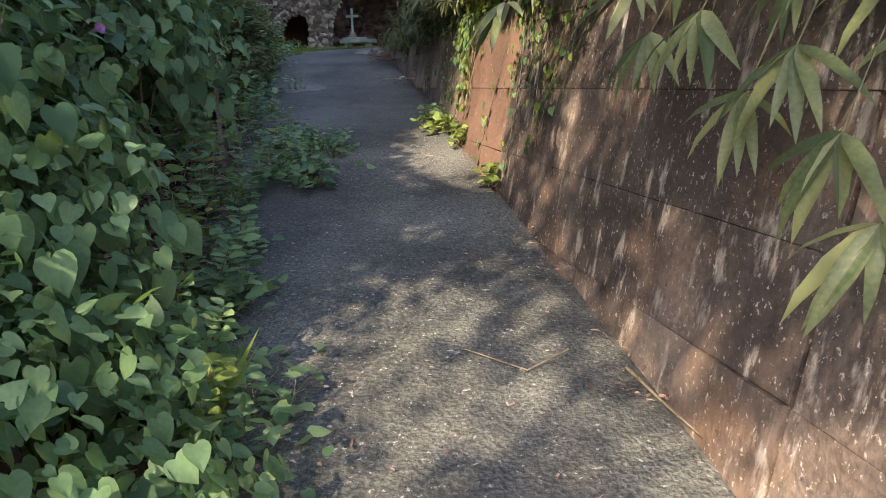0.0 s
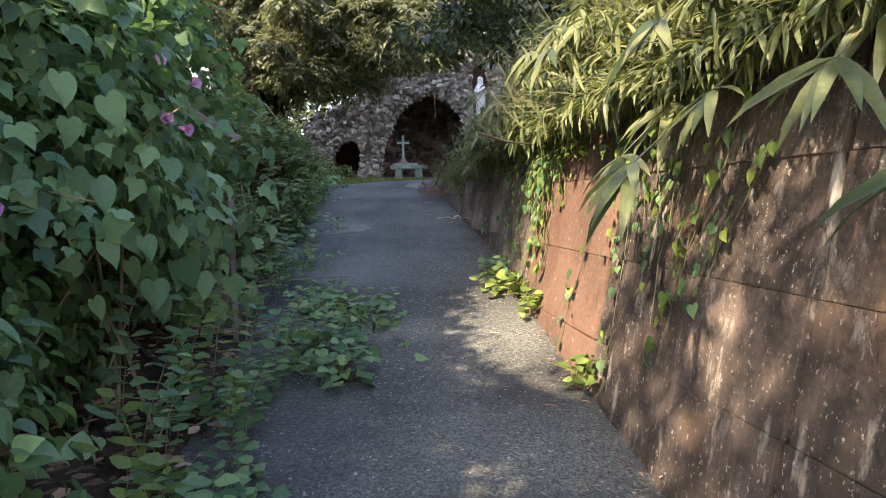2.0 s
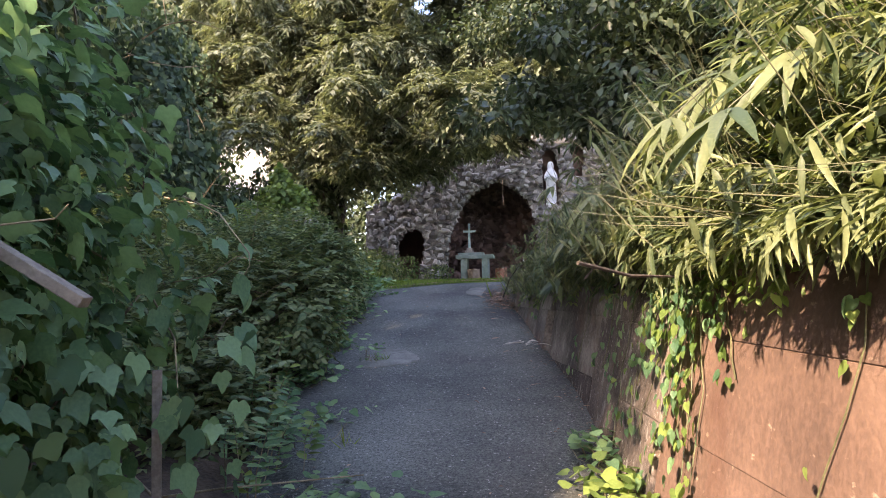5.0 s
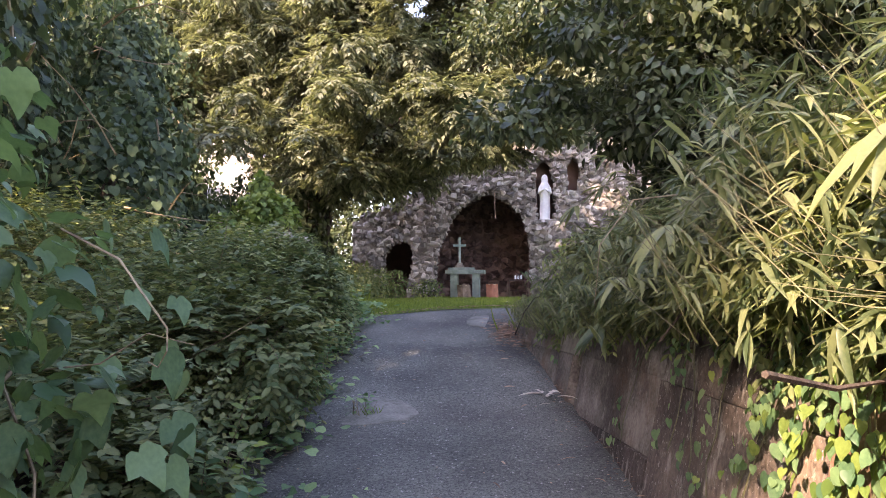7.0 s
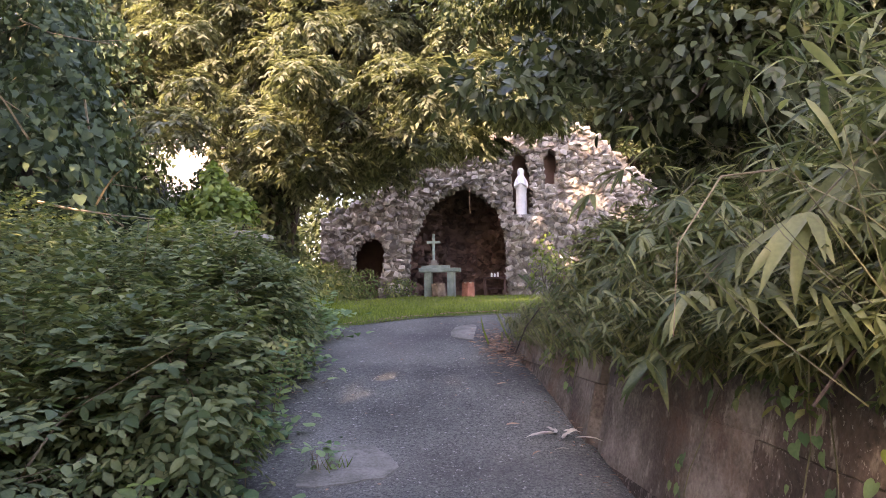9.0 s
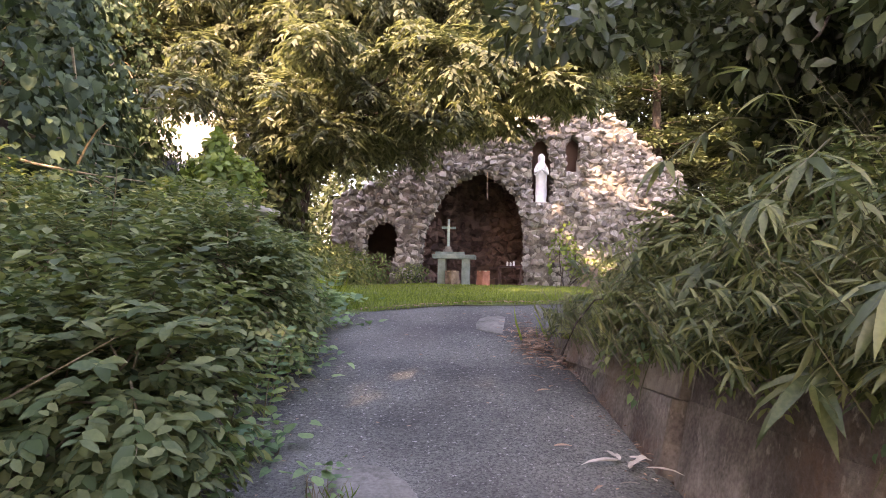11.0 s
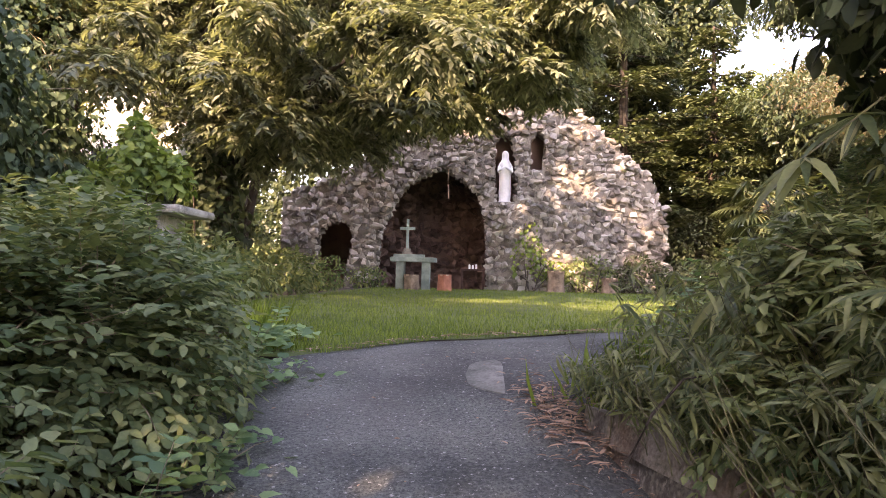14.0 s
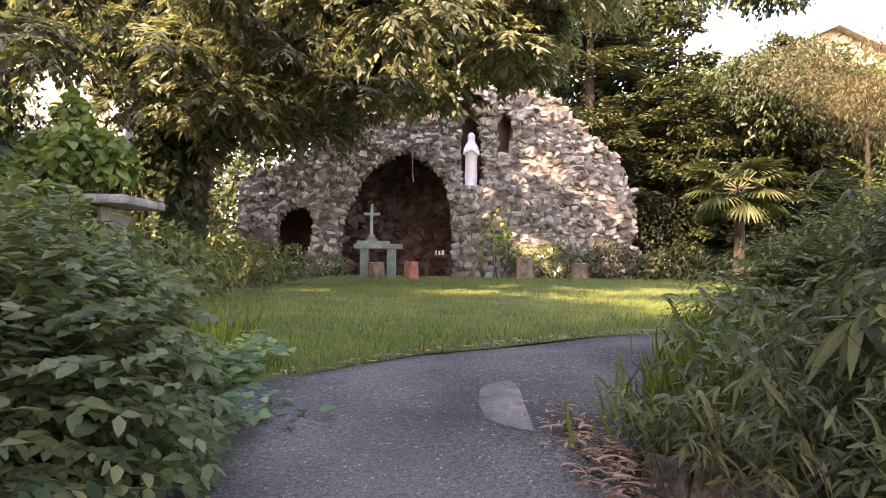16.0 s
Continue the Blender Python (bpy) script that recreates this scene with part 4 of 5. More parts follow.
def conifer(x, y, h, r, material, label):
    """Evergreen with tiers of flat, drooping branches of short leaves."""
    z = float(gz(y))
    ob = thing("conifer", (x, y, z), label, "tree", "evergreens behind the grotto")
    part("trunk", tube(bmesh.new(), [(x, y, z - .1), (x + .05, y, z + h * .5), (x, y, z + h)], [.24, .16, .03], 10), M["bark"], ob)
    P, T, N, tips = [], [], [], []
    for i in range(int(h * 15)):
        u = .1 + .9 * rng.random()
        a = rng.random() * math.tau
        L = r * (1.08 - u) ** .75 * (.6 + .5 * rng.random())
        d = np.array((math.cos(a), math.sin(a), .12))
        sd_ = np.array((-math.sin(a), math.cos(a), 0))
        root = np.array((x, y, z + h * u))
        tips.append(root + d * L + np.array((0, 0, -.12 * L)))
        k = int(70 * L)
        w = np.sqrt(rng.random(k))
        side = rng.normal(size=k) * .3 * (1.15 - w) * min(L, 1.6)
        P.append(root + d * (w * L)[:, None] + sd_ * side[:, None] + np.stack([np.zeros(k), np.zeros(k), -.14 * L * w ** 2 + rng.normal(size=k) * .06], 1))
        T.append(d + sd_ * (np.sign(side) * .7)[:, None] + jit(k, .3) + np.array((0, 0, -.2)))
        N.append(np.array((0, 0, 1.0)) + jit(k, .35))
    P, T, N = map(np.concatenate, (P, T, N))
    part("crown", leaves("crown", SLIM, P, T, N, .2 + .14 * rng.random(len(P)), material, 1.5), None, ob)
    part("twig_mass", stems("twig_mass", [(x, y, t[2] + .1) for t in tips[:120]], tips[:120], .03, M["bark"], .03, 4), None, ob)


conifer(3.6, 31.6, 13.5, 3.4, M["conifer"], "tall dark green evergreen with layered branches behind the grotto")
conifer(8.8, 29.2, 7.4, 2.8, M["conifer"], "dark green evergreen with layered branches at the lawn's edge")
conifer(6.4, 30.6, 9.0, 2.8, M["conifer"], "dark green evergreen with layered branches beside the grotto")
tree((9.5, 30, 1.9), (9.5, 30, 8), [], sprays((9.3, 29.6, 6.2), (1.6, .8, 1.7), 18, (1.4, 1.2, .9)), SLIM, 200, .22, M["dark_leaf"], "large dark leafy tree at the lawn's edge", .2, wide=1.4)
tree((8.9, 24.6, 1.9), (8.9, 24.6, 7), [], sprays((8.9, 24.6, 7.6), (.9, .9, .8), 12, (.9, .9, .6)), SLIM, 95, .13, M["maple"], "tree with reddening leaves at the lawn's edge", .07)
tree((-8.1, 26.3, 1.9), (-7.2, 26.0, 7.2), [((-7.4, 26.1, 5.5), (-4.2, 25.4, 6.8)), ((-7.3, 26.1, 6.2), (-3.0, 25.3, 7.6))], sprays((-4.4, 25.3, 6.5), (1.3, .4, .55), 20, (.9, .6, .38)) + sprays((-6.8, 25.6, 6.6), (.8, .5, .9), 10, (.9, .7, .5)),
     SLIM, 10, .16, M["canopy"], "leafy tree reaching over the grotto's shoulder", .16, droop=.75, wide=1.25, arch=8, clear=lambda P: P[:, 2] > 5.35 + .35 * np.maximum(0, P[:, 0] + 3.6))
# leaf sheath added to darken the trunk, whose bark turns pale in sun
mass("climbing_vine", (-5.9, 18.3, 1.8), [((-5.7, 18.6, 3.4), (.5, .5, 2.2)), ((-5.4, 18.8, 5.6), (.45, .45, 1.2))], HEART, 190, .13, M["dark_leaf"], "dark vine added round the tree's trunk to darken it", "vines", droop=.9, out=.4, stem_n=8)
mass("climbing_vine", (.25, 28.0, 1.95), [((.25, 28.12, 3.0), (.5, .12, 1.0)), ((1.0, 28.2, 2.5), (.5, .12, .5))], HEART, 60, .1, M["ivy_lit"], "sparse yellow-green vine climbing the stone pillar", "vines", droop=.8, out=.4, stem_n=8)
# near tree on the bank, dark leaves hanging over
tree((2.2, 9.6, 1.9), (1.9, 9.9, 5.6), [((2.1, 9.7, 3.6), (.5, 9.4, 3.6)), ((2.0, 9.8, 4.2), (.7, 11, 4.6)), ((1.95, 9.9, 4.8), (.2, 13, 6.0)), ((2.1, 9.7, 3.4), (1.2, 8.2, 3.9))], sprays((.8, 9.4, 3.6), (.4, .6, .35), 9, (.45, .45, .3)) + sprays((.1, 9.6, 3.6), (.4, .45, .3), 22, (.32, .32, .16)) + sprays((.9, 8.7, 3.5), (.4, .5, .4), 16, (.36, .36, .2)) + sprays((.65, 9.1, 3.05), (.35, .45, .22), 14, (.32, .32, .18)) + sprays((1.2, 9.3, 4.4), (.7, .7, .4), 14, (.45, .45, .22)) + sprays((-.2, 13.2, 6.1), (.6, .5, .35), 10, (.7, .6, .35)) + sprays((1.9, 9.2, 5.0), (.8, .6, .6), 14, (.8, .7, .5)),
     OVAL, 260, .09, M["dark_leaf"], "dark broad-leaved tree leaning over the wall", .12, droop=.5, wide=1.15, clear=lambda P: ((P[:, 2] > 2.55 + .4 * (P[:, 1] - 7.5)) & (P[:, 2] > 3.05)) | ((P[:, 0] > -1.3 + .66 * (P[:, 1] - 7.4)) & (P[:, 2] > 2.65)))
# woods that close the place around
# the one at (-10.2, 21.5) is added, mostly unseen, to shade the grotto's left
for x, y, h, m in [(-13, 38, 10, "shrub"), (-19, 30, 8, "shrub"), (-20, 20, 6, "shrub"), (-7, 36, 13, "dark_leaf"), (-2.5, 35, 14, "shrub"), (1.5, 35, 14, "canopy"), (5.0, 35, 15, "dark_leaf"), (-18.5, 26, 8.5, "canopy"), (9, 37, 9, "shrub"), (15, 33, 9, "shrub"), (17, 28, 8, "dark_leaf"), (-10.2, 21.5, 13.5, "canopy"), (10, 14, 7, "shrub"), (9, 6, 6, "dark_leaf"), (7, -3, 6, "shrub"), (5, -14, 5, "dark_leaf")]:
    z = float(gz(y))
    tree((x, y, z), (x, y, z + h * .7), [], [((x + rng.normal() * 1.2, y + rng.normal(), z + h * (.35 + .5 * rng.random())), (1.9, 1.6, 1.3)) for _ in range(13)], OVAL, 60, .24, M[m], "distant leafy tree in the surrounding woods", .2, wide=1.3, name="woodland_tree")

for x in range(-24, 25, 4):
    y = 33.5 + abs(x) * .08
    mass("undergrowth", (x, y, 1.95), [((x, y, 4.0), (2.7, 1.2, 3.4))], OVAL, 75, .28, M["dark_leaf"], "dark undergrowth closing the wood's edge", "shrub", group="undergrowth round the place", stem_n=4)

# ---------------------------------------------------------------- bamboo on the bank
def bamboo(x, y, z, n, lean, reach, size, label, rise=1.0):
    ob = thing("bamboo_clump", (x, y, z), label, "bamboo", "dwarf bamboo along the wall")
    P, T, N, S, cb, ct = [], [], [], [], [], []
    for _ in range(n):
        b = np.array((x + rng.normal() * .16, y + rng.normal() * .28, z))
        h = reach * (.55 + .6 * rng.random())
        d = np.array((lean + rng.normal() * .35, rng.normal() * .4 - .1, rise))
        tip = b + d / np.linalg.norm(d) * h
        cb.append(b)
        ct.append(tip)
        for u in np.linspace(.3, 1, 7):
            q = b + (tip - b) * u + np.array((lean * .25 * u * u, 0, -.12 * u * u))
            k = int(4 + 3 * rng.random())
            a = rng.random() * 6.28
            for i in range(k):
                dirn = np.array((math.cos(a + i * .5) * .8 + lean * .9, math.sin(a + i * .5) * .9 - .15, -.35 + rng.normal() * .3))
                P.append(q)
                T.append(dirn)
                N.append(np.array((lean * .3, -.2, 1)) + rng.normal(size=3) * .3)
                S.append(size * (.6 + .6 * rng.random()))
    P, T, N, S = map(np.array, (P, T, N, S))
    tip = P + unit(T) * S[:, None]
    hang = np.interp(tip[:, 1], (4.4, 5.0, 6.5, 8, 9), (.42, .3, .3, .12, .05))
    rim = xw(tip[:, 1]) + (1.7 - gz(tip[:, 1])) * BATTER - np.interp(tip[:, 1], (7, 8.5), (.6, .1))
    ok = off_path(.12)(P + unit(T) * S[:, None] * .7) & (tip[:, 2] > np.array([wt(v) for v in tip[:, 1]]) - hang * (.7 + .6 * rng.random(len(P)))) & (tip[:, 0] > rim)
    part("leafage", leaves("leafage", LANCE, P[ok], T[ok], N[ok], S[ok], M["bamboo"], .8), None, ob)
    part("cane_mass", stems("cane_mass", cb, ct, .0022, M["culm"], .05), None, ob)
    return ob


for i, y in enumerate(np.arange(.7, 9.8, .36)):
    for row in range(4):
        x = float(xw(y)) + (wt(y) - float(gz(y))) * BATTER + .16 + row * .34
        near_end = min(1.0, max(0.0, (y - 6) / 3))
        tall = .72 - .3 * near_end if y > 2.4 else .5
        bamboo(x, y + rng.normal() * .1, wt(y) - .04 + row * .06, int(28 + 6 * near_end), -.62 + .22 * near_end + row * .22, tall + .26 * row, (.14 if row else .125) - .03 * near_end, "dwarf bamboo with long pointed leaves hanging over the wall")
for y in np.arange(2.5, 5.0, .22):       # short canes lying out over the edge
    f = face(y, wt(y))
    bamboo(f.x + .1, y, wt(y) + .02, 16, -.9, .4, .13, "dwarf bamboo drooping over the wall's edge", .12)
# skirts of small leaves spilling over the wall's edge
for y, drop, m in [(5.1, .1, "ivy_lit"), (5.5, .15, "ivy_lit"), (5.85, .2, "shrub"), (6.3, .12, "shrub"), (7.0, .06, "shrub"), (8.0, 0, "shrub"), (9.0, 0, "shrub")]:
    f = face(y, wt(y))
    mass("trailing_shrub", (f.x + .3, y, wt(y) - .05), [((f.x + .12, y, wt(y) + .12 - drop * .4), (.26, .36, .3 + drop * .5)), ((f.x + .4, y + .1, wt(y) + .5), (.4, .4, .45))], OVAL, 150, .05, M[m],
         "small-leaved shrub spilling over the top of the wall", "shrub", droop=.8, arch=7, group="shrubs along the wall's top", stem_n=4, clear=off_path(.15), sr=.003)
RS = [((.62, 10.9, 1.95), (.5, .55, .5)), ((.5, 9.9, 2.3), (.55, .6, .55)), ((1.1, 11.9, 2.2), (.75, .9, .65)), ((1.25, 10.2, 2.85), (.75, .9, .8)), ((2.3, 12.6, 2.5), (1.1, 1.0, .9)), ((2.6, 11.0, 3.0), (1.0, 1.2, 1.0)), ((3.6, 13.6, 2.6), (1.2, 1.2, 1.0))]
for c, r in RS:
    mass("shrub", (c[0], c[1], float(gz(c[1]))), [(c, r), ((c[0] - .2, c[1], c[2] - .2), (r[0] * .9, r[1] * .8, r[2] * .8))], SLIM, 85, .075, M["shrub"], "tangled green shrub at the end of the wall", "shrub", droop=.4, arch=9, lump=.35, wide=1.1, group="shrubs by the wall's end")
GS = [((2.0, 28.0, 2.4), (.9, .5, .6)), ((3.6, 28.1, 2.4), (1.1, .6, .6)), ((5.5, 27.6, 2.4), (1.3, .8, .6)), ((7.6, 26.5, 2.4), (1.5, 1.0, .8)), ((-4.5, 27.6, 2.2), (.5, .4, .4)), ((-8.4, 27.4, 2.9), (1.1, .8, 1.4)), ((-10.4, 26.6, 3.0), (1.5, 1.0, 1.7)), ((5.6, 29.2, 3.0), (1.2, .6, 1.6)), ((-3.95, 12.9, 2.0), (.7, .5, .55)), ((-8.2, 25.6, 2.3), (1.0, .8, .7)), ((-5.6, 24, 2.2), (1.0, 1.0, .6)), ((-5.4, 20.5, 2.2), (1.0, 1.4, .6)), ((-5.2, 16.5, 2.2), (1.0, 1.6, .6))]
for c, r in GS:
    mass("shrub", (c[0], c[1], float(gz(c[1]))), [(c, r)], OVAL, 170, .13, M["conifer" if c[0] > 3 else "shrub"], "low green shrub growing against the grotto", "shrub", group="shrubs round the lawn", stem_n=6)


# ---------------------------------------------------------------- near bamboo sprays, leaf by leaf
V_, F_ = LANCE
LEAF_ME = mesh_np("bamboo_leaf", V_ * np.array([0.95, 1, 1]), F_, M["bamboo"], True)
HEART_ME = mesh_np("vine_leaf", FINE[0], FINE[1], M["vine"], True)
TRI_ME = mesh_np("vine_leaf", TRI[0], TRI[1], M["vine"], True)
HEART_LIT = mesh_np("vine_leaf", FINE[0], FINE[1], M["ivy_lit"], True)


def one_leaf(me, parent, p, tip, normal, size, name):
    t = Vector(tip).normalized()
    nn = Vector(normal)
    nn = (nn - t * nn.dot(t)).normalized()
    x = t.cross(nn)
    ob = new(name, me)
    ob.parent = parent
    ob.matrix_parent_inverse = Matrix.Translation(-parent.location)
    ob.matrix_basis = Matrix((( x.x, t.x, nn.x, p[0]), (x.y, t.y, nn.y, p[1]), (x.z, t.z, nn.z, p[2]), (0, 0, 0, 1))) @ Matrix.Scale(size, 4)
    return ob


def spray(root, tip, n, size, label):
    """An arching bamboo twig that ends in fans of long leaves."""
    ob = thing("bamboo_spray", root, label, "bamboo", "bamboo sprays over the wall")
    a, b = Vector(root), Vector(tip)
    mid = a.lerp(b, .5) + Vector((0, 0, .1))
    part("twig", tube(bmesh.new(), [a, mid, b], [.005, .004, .002], 6), M["culm"], ob)
    along = (b - mid).normalized()
    side = along.cross(Vector((0, 0, 1))).normalized()
    for i in range(n):
        fan = i % 2
        q = b if fan else mid.lerp(b, .35)
        t = (i / (n - 1) - .5) * 2.6
        d = along * math.cos(t) + side * math.sin(t) + Vector((rng.normal() * .12, rng.normal() * .12, -.15 + rng.normal() * .15))
        one_leaf(LEAF_ME, ob, q, d, Vector((-.25, -.5, 1)) + Vector(rng.normal(size=3)) * .2, size * (.75 + .45 * rng.random()), "leaf")


for tip, dx in [((.82, 1.43, 1.13), .3), ((.8, 1.6, 1.3), .3), ((.7, 1.9, 1.4), .35), ((.82, 1.28, .98), .3), ((.66, 2.2, 1.37), .4), ((.3, 3.05, 1.55), .6), ((.4, 3.2, 1.95), .55), ((.36, 3.55, 1.6), .55), ((.6, 2.6, 1.72), .4), ((.64, 2.3, 1.52), .4), ((.76, 1.75, 1.2), .35),
                ((.15, 5.0, 2.25), .5), ((.2, 4.5, 2.15), .5), ((-.15, 7.0, 2.02), .5), ((-.2, 7.3, 1.8), .5), ((-.12, 7.9, 2.3), .5), ((-.25, 8.9, 2.6), .6), ((-.2, 8.3, 2.1), .5), ((-.02, 6.4, 2.2), .5), ((-.3, 9.4, 2.2), .5)]:
    root = (max(tip[0] + dx, float(xw(tip[1])) + .45), tip[1] + .2, max(wt(tip[1]) + .04, tip[2] + .25))
    spray(root, tip, 15, .22, "arching bamboo twig with long pointed grey-green leaves")


# ---------------------------------------------------------------- vines hanging on the wall
# lit: share of leaves that get the painted sunlit colour
def wall_vine(y, z1, z0, n, lit, wander=.1):
    at = face(y, z1, .02)
    ob = thing("hanging_vine", at, "leafy vine trailing down the concrete wall", "vine", "vines hanging on the wall")
    pts, k = [], 9
    for i in range(k):
        u = i / (k - 1)
        z = z1 + (z0 - z1) * u
        pts.append(face(y + wander * math.sin(3.1 * u + y * 5) + rng.normal() * .012, z, .015))
    bm = bmesh.new()
    tube(bm, pts, [.0025] * k, 5)
    part("stem", bm, M["culm"], ob)
    for i in range(n):
        u = rng.random()
        j = min(int(u * (k - 1)), k - 2)
        q = pts[j].lerp(pts[j + 1], u * (k - 1) - j)
        one_leaf(HEART_LIT if rng.random() < lit else HEART_ME, ob, q + Vector((-.01 - .05 * rng.random(), rng.normal() * .04, 0)), Vector((-.35 + rng.normal() * .2, rng.normal() * .5, -1)), Vector((-1, -.2, .35)) + Vector(rng.normal(size=3)) * .3, .024 + .024 * rng.random(), "leaf")


for y, z1, z0, n, lit in [(4.2, 1.9, .75, 34, .5), (4.32, 1.9, 1.2, 20, .5), (4.62, 1.9, .7, 16, .6), (5.55, 1.95, 1.2, 40, .5), (5.7, 1.95, .95, 46, .4), (5.85, 1.95, 1.1, 40, .3), (6.0, 1.9, 1.15, 36, .2), (6.25, 1.9, 1.0, 26, .1), (6.6, 1.9, 1.25, 18, 0), (7.3, 1.9, 1.2, 14, 0), (3.7, 1.9, 1.5, 14, .3), (8.6, 1.9, 1.5, 12, 0), (5.62, 1.95, 1.3, 30, .4), (5.78, 1.95, 1.4, 40, .3), (5.95, 1.95, 1.3, 40, .2), (4.1, 1.9, 1.3, 24, .4), (5.3, 1.95, 1.6, 24, .5), (6.8, 1.9, 1.3, 16, 0)]:
    wall_vine(y, z1, z0, n, lit)
for y, z1, z0, n, lit in [(3.35, 1.95, 1.1, 34, .5), (3.5, 1.95, .9, 40, .6), (3.66, 1.95, 1.0, 36, .5), (3.85, 1.95, 1.3, 30, .6), (5.2, 1.95, 1.45, 26, .7), (5.42, 1.95, 1.05, 40, .7), (5.52, 1.95, .8, 36, .6)]:
    wall_vine(y, z1, z0, n, lit, .14)


# low weeds at the foot of the wall and along the left edge
def weed(x, y, r, n, size, material, label, shape=HEART, up=.25):
    z = float(gz(y)) + .03
    ob = thing("weed_patch", (x, y, z), label, "weeds", "weeds on the path edge")
    d = rng.normal(size=(n, 2)) * r * .5
    P = np.stack([x + d[:, 0], y + d[:, 1] * 1.3, z + .01 + rng.random(n) * up * .5], 1)
    T = np.concatenate([unit(rng.normal(size=(n, 2))), rng.normal(size=(n, 1)) * .3], 1)
    N = jit(n, .3) + np.array([0, -.2, 1])
    part("foliage", leaves("foliage", shape, P, T, N, size * (.6 + .7 * rng.random(n)), material), None, ob)
    k = rng.choice(n, min(n, 12), replace=False)
    part("twig_mass", stems("twig_mass", [(x + rng.normal() * r * .2, y + rng.normal() * r * .2, z - .02) for _ in k], P[k], .003, M["stem"]), None, ob)


for x, y, r, n, sz, m in [(.02, 5.75, .2, 110, .055, "ivy_lit"), (.16, 5.3, .12, 50, .05, "ivy_lit"), (.3, 4.25, .09, 30, .055, "ivy_lit"), (-.05, 6.2, .14, 60, .05, "weed"),
                          (-.95, 4.6, .34, 230, .055, "weed"), (-.92, 5.2, .34, 230, .05, "weed"), (-1.15, 5.5, .3, 130, .05, "weed"), (-.8, 4.35, .2, 70, .055, "weed"), (-1.25, 4.0, .25, 110, .055, "weed"),
                          (-1.0, 3.3, .2, 90, .05, "weed"), (-.85, 2.7, .22, 100, .055, "weed"), (-.7, 2.1, .25, 130, .055, "weed"), (-.6, 1.7, .25, 120, .055, "weed"), (-.45, 2.05, .12, 14, .05, "weed"),
                          (-1.6, 6.4, .3, 120, .05, "weed"), (-1.95, 7.4, .3, 150, .055, "weed"), (-2.0, 8.3, .25, 110, .055, "weed"), (-1.62, 8.0, .1, 30, .04, "weed"), (-2.15, 9.3, .25, 110, .055, "weed"), (-2.3, 10.4, .25, 130, .055, "weed"), (-2.5, 11.2, .3, 160, .06, "weed")]:
    weed(x, y, r, n, sz, M[m], "creeping leafy weeds spreading over the asphalt edge")



def sprig(x, y, z, h, label):
    """An upright weed: a stalk with paired small leaves."""
    ob = thing("weed_sprig", (x, y, z), label, "weed", "weed sprigs by the path")
    tip = Vector((x + .1 + rng.normal() * .05, y - .05 + rng.normal() * .08, z + h))
    base = Vector((x, y, z))
    part("stem", tube(bmesh.new(), [base, base.lerp(tip, .5) + Vector((-.02, 0, .02)), tip], [.003, .0025, .001], 5), M["stem"], ob)
    P, T = [], []
    for u in np.linspace(.25, 1, 9):
        for s_ in (-1, 1):
            P.append(base.lerp(tip, u))
            T.append((s_ * .8 + .3, rng.normal() * .5 - .3, .25))
    n = len(P)
    part("leafage", leaves("leafage", OVAL, np.array([tuple(p) for p in P]), np.array(T), np.array([(0, -.3, 1.0)] * n) + jit(n, .25), .045 + .035 * rng.random(n), M["ivy_lit"] if rng.random() < .35 else M["weed"], 1.2), None, ob)


for x, y, h in [(-1.05, 3.0, .4), (-1.15, 3.3, .35), (-1.0, 3.7, .25), (-1.2, 4.2, .3), (-1.1, 4.5, .22), (-.95, 2.5, .3), (-.9, 2.8, .22), (-1.25, 3.6, .5), (-1.3, 4.4, .4), (-1.45, 5.6, .3), (-1.8, 6.5, .3), (-1.5, 6.0, .25), (-2.0, 7.6, .3), (-2.1, 8.6, .3), (-2.2, 9.2, .25), (-1.7, 6.2, .3), (-2.3, 10.1, .3), (-.75, 2.2, .25), (-.72, 1.9, .2), (-.3, 10.6, .35), (-.1, 11.0, .4), (.2, 11.5, .4)]:
    for k in range(3):
        yy = y + rng.normal() * .12
        sprig(x + rng.normal() * .08, yy, float(gz(yy)) + .02, h * (.9 + .7 * rng.random()), "light green leafy weed sprig beside the path")



def bank_spots(n):
    y = 2.4 + 2.6 * rng.random(n)
    x = xl(y) - .75 * rng.random(n)
    return np.stack([x, y, np.array([ground_z(a, b) for a, b in zip(x, y)]) + .03 + .12 * rng.random(n)], 1)


def edge_grass(n):
    y = np.concatenate([9.6 + 2.4 * rng.random(n // 2), 10.2 + 3.0 * rng.random(n // 2)])
    x = np.concatenate([-2.6 - .7 * rng.random(n // 2), -.45 + (y[n // 2:] - 10.2) * .55 + rng.normal(0, .18, n // 2)])
    return np.stack([x, y, gz(y) + .01], 1)


grass_patch("edge_grass", 5000, edge_grass, .2, M["grass"], "long uncut grass along the path's rim")


def tuft(x, y, n, h, m="grass"):
    z = float(gz(y)) + .02
    P = np.array([(x, y, z)]) + jit(n, .03) * np.array([1, 1, 0])
    T = np.stack([rng.normal(0, .7, n), rng.normal(0, .7, n), np.ones(n)], 1)
    ob = thing("grass_tuft", (x, y, z), "small tuft of arching grass at the path edge", "grass", "grass tufts")
    part("leafage", leaves("leafage", BLADE, P, T, jit(n, .5) + np.array([0, 0, 1]), h * (.6 + .6 * rng.random(n)), M[m], 1.6), None, ob)


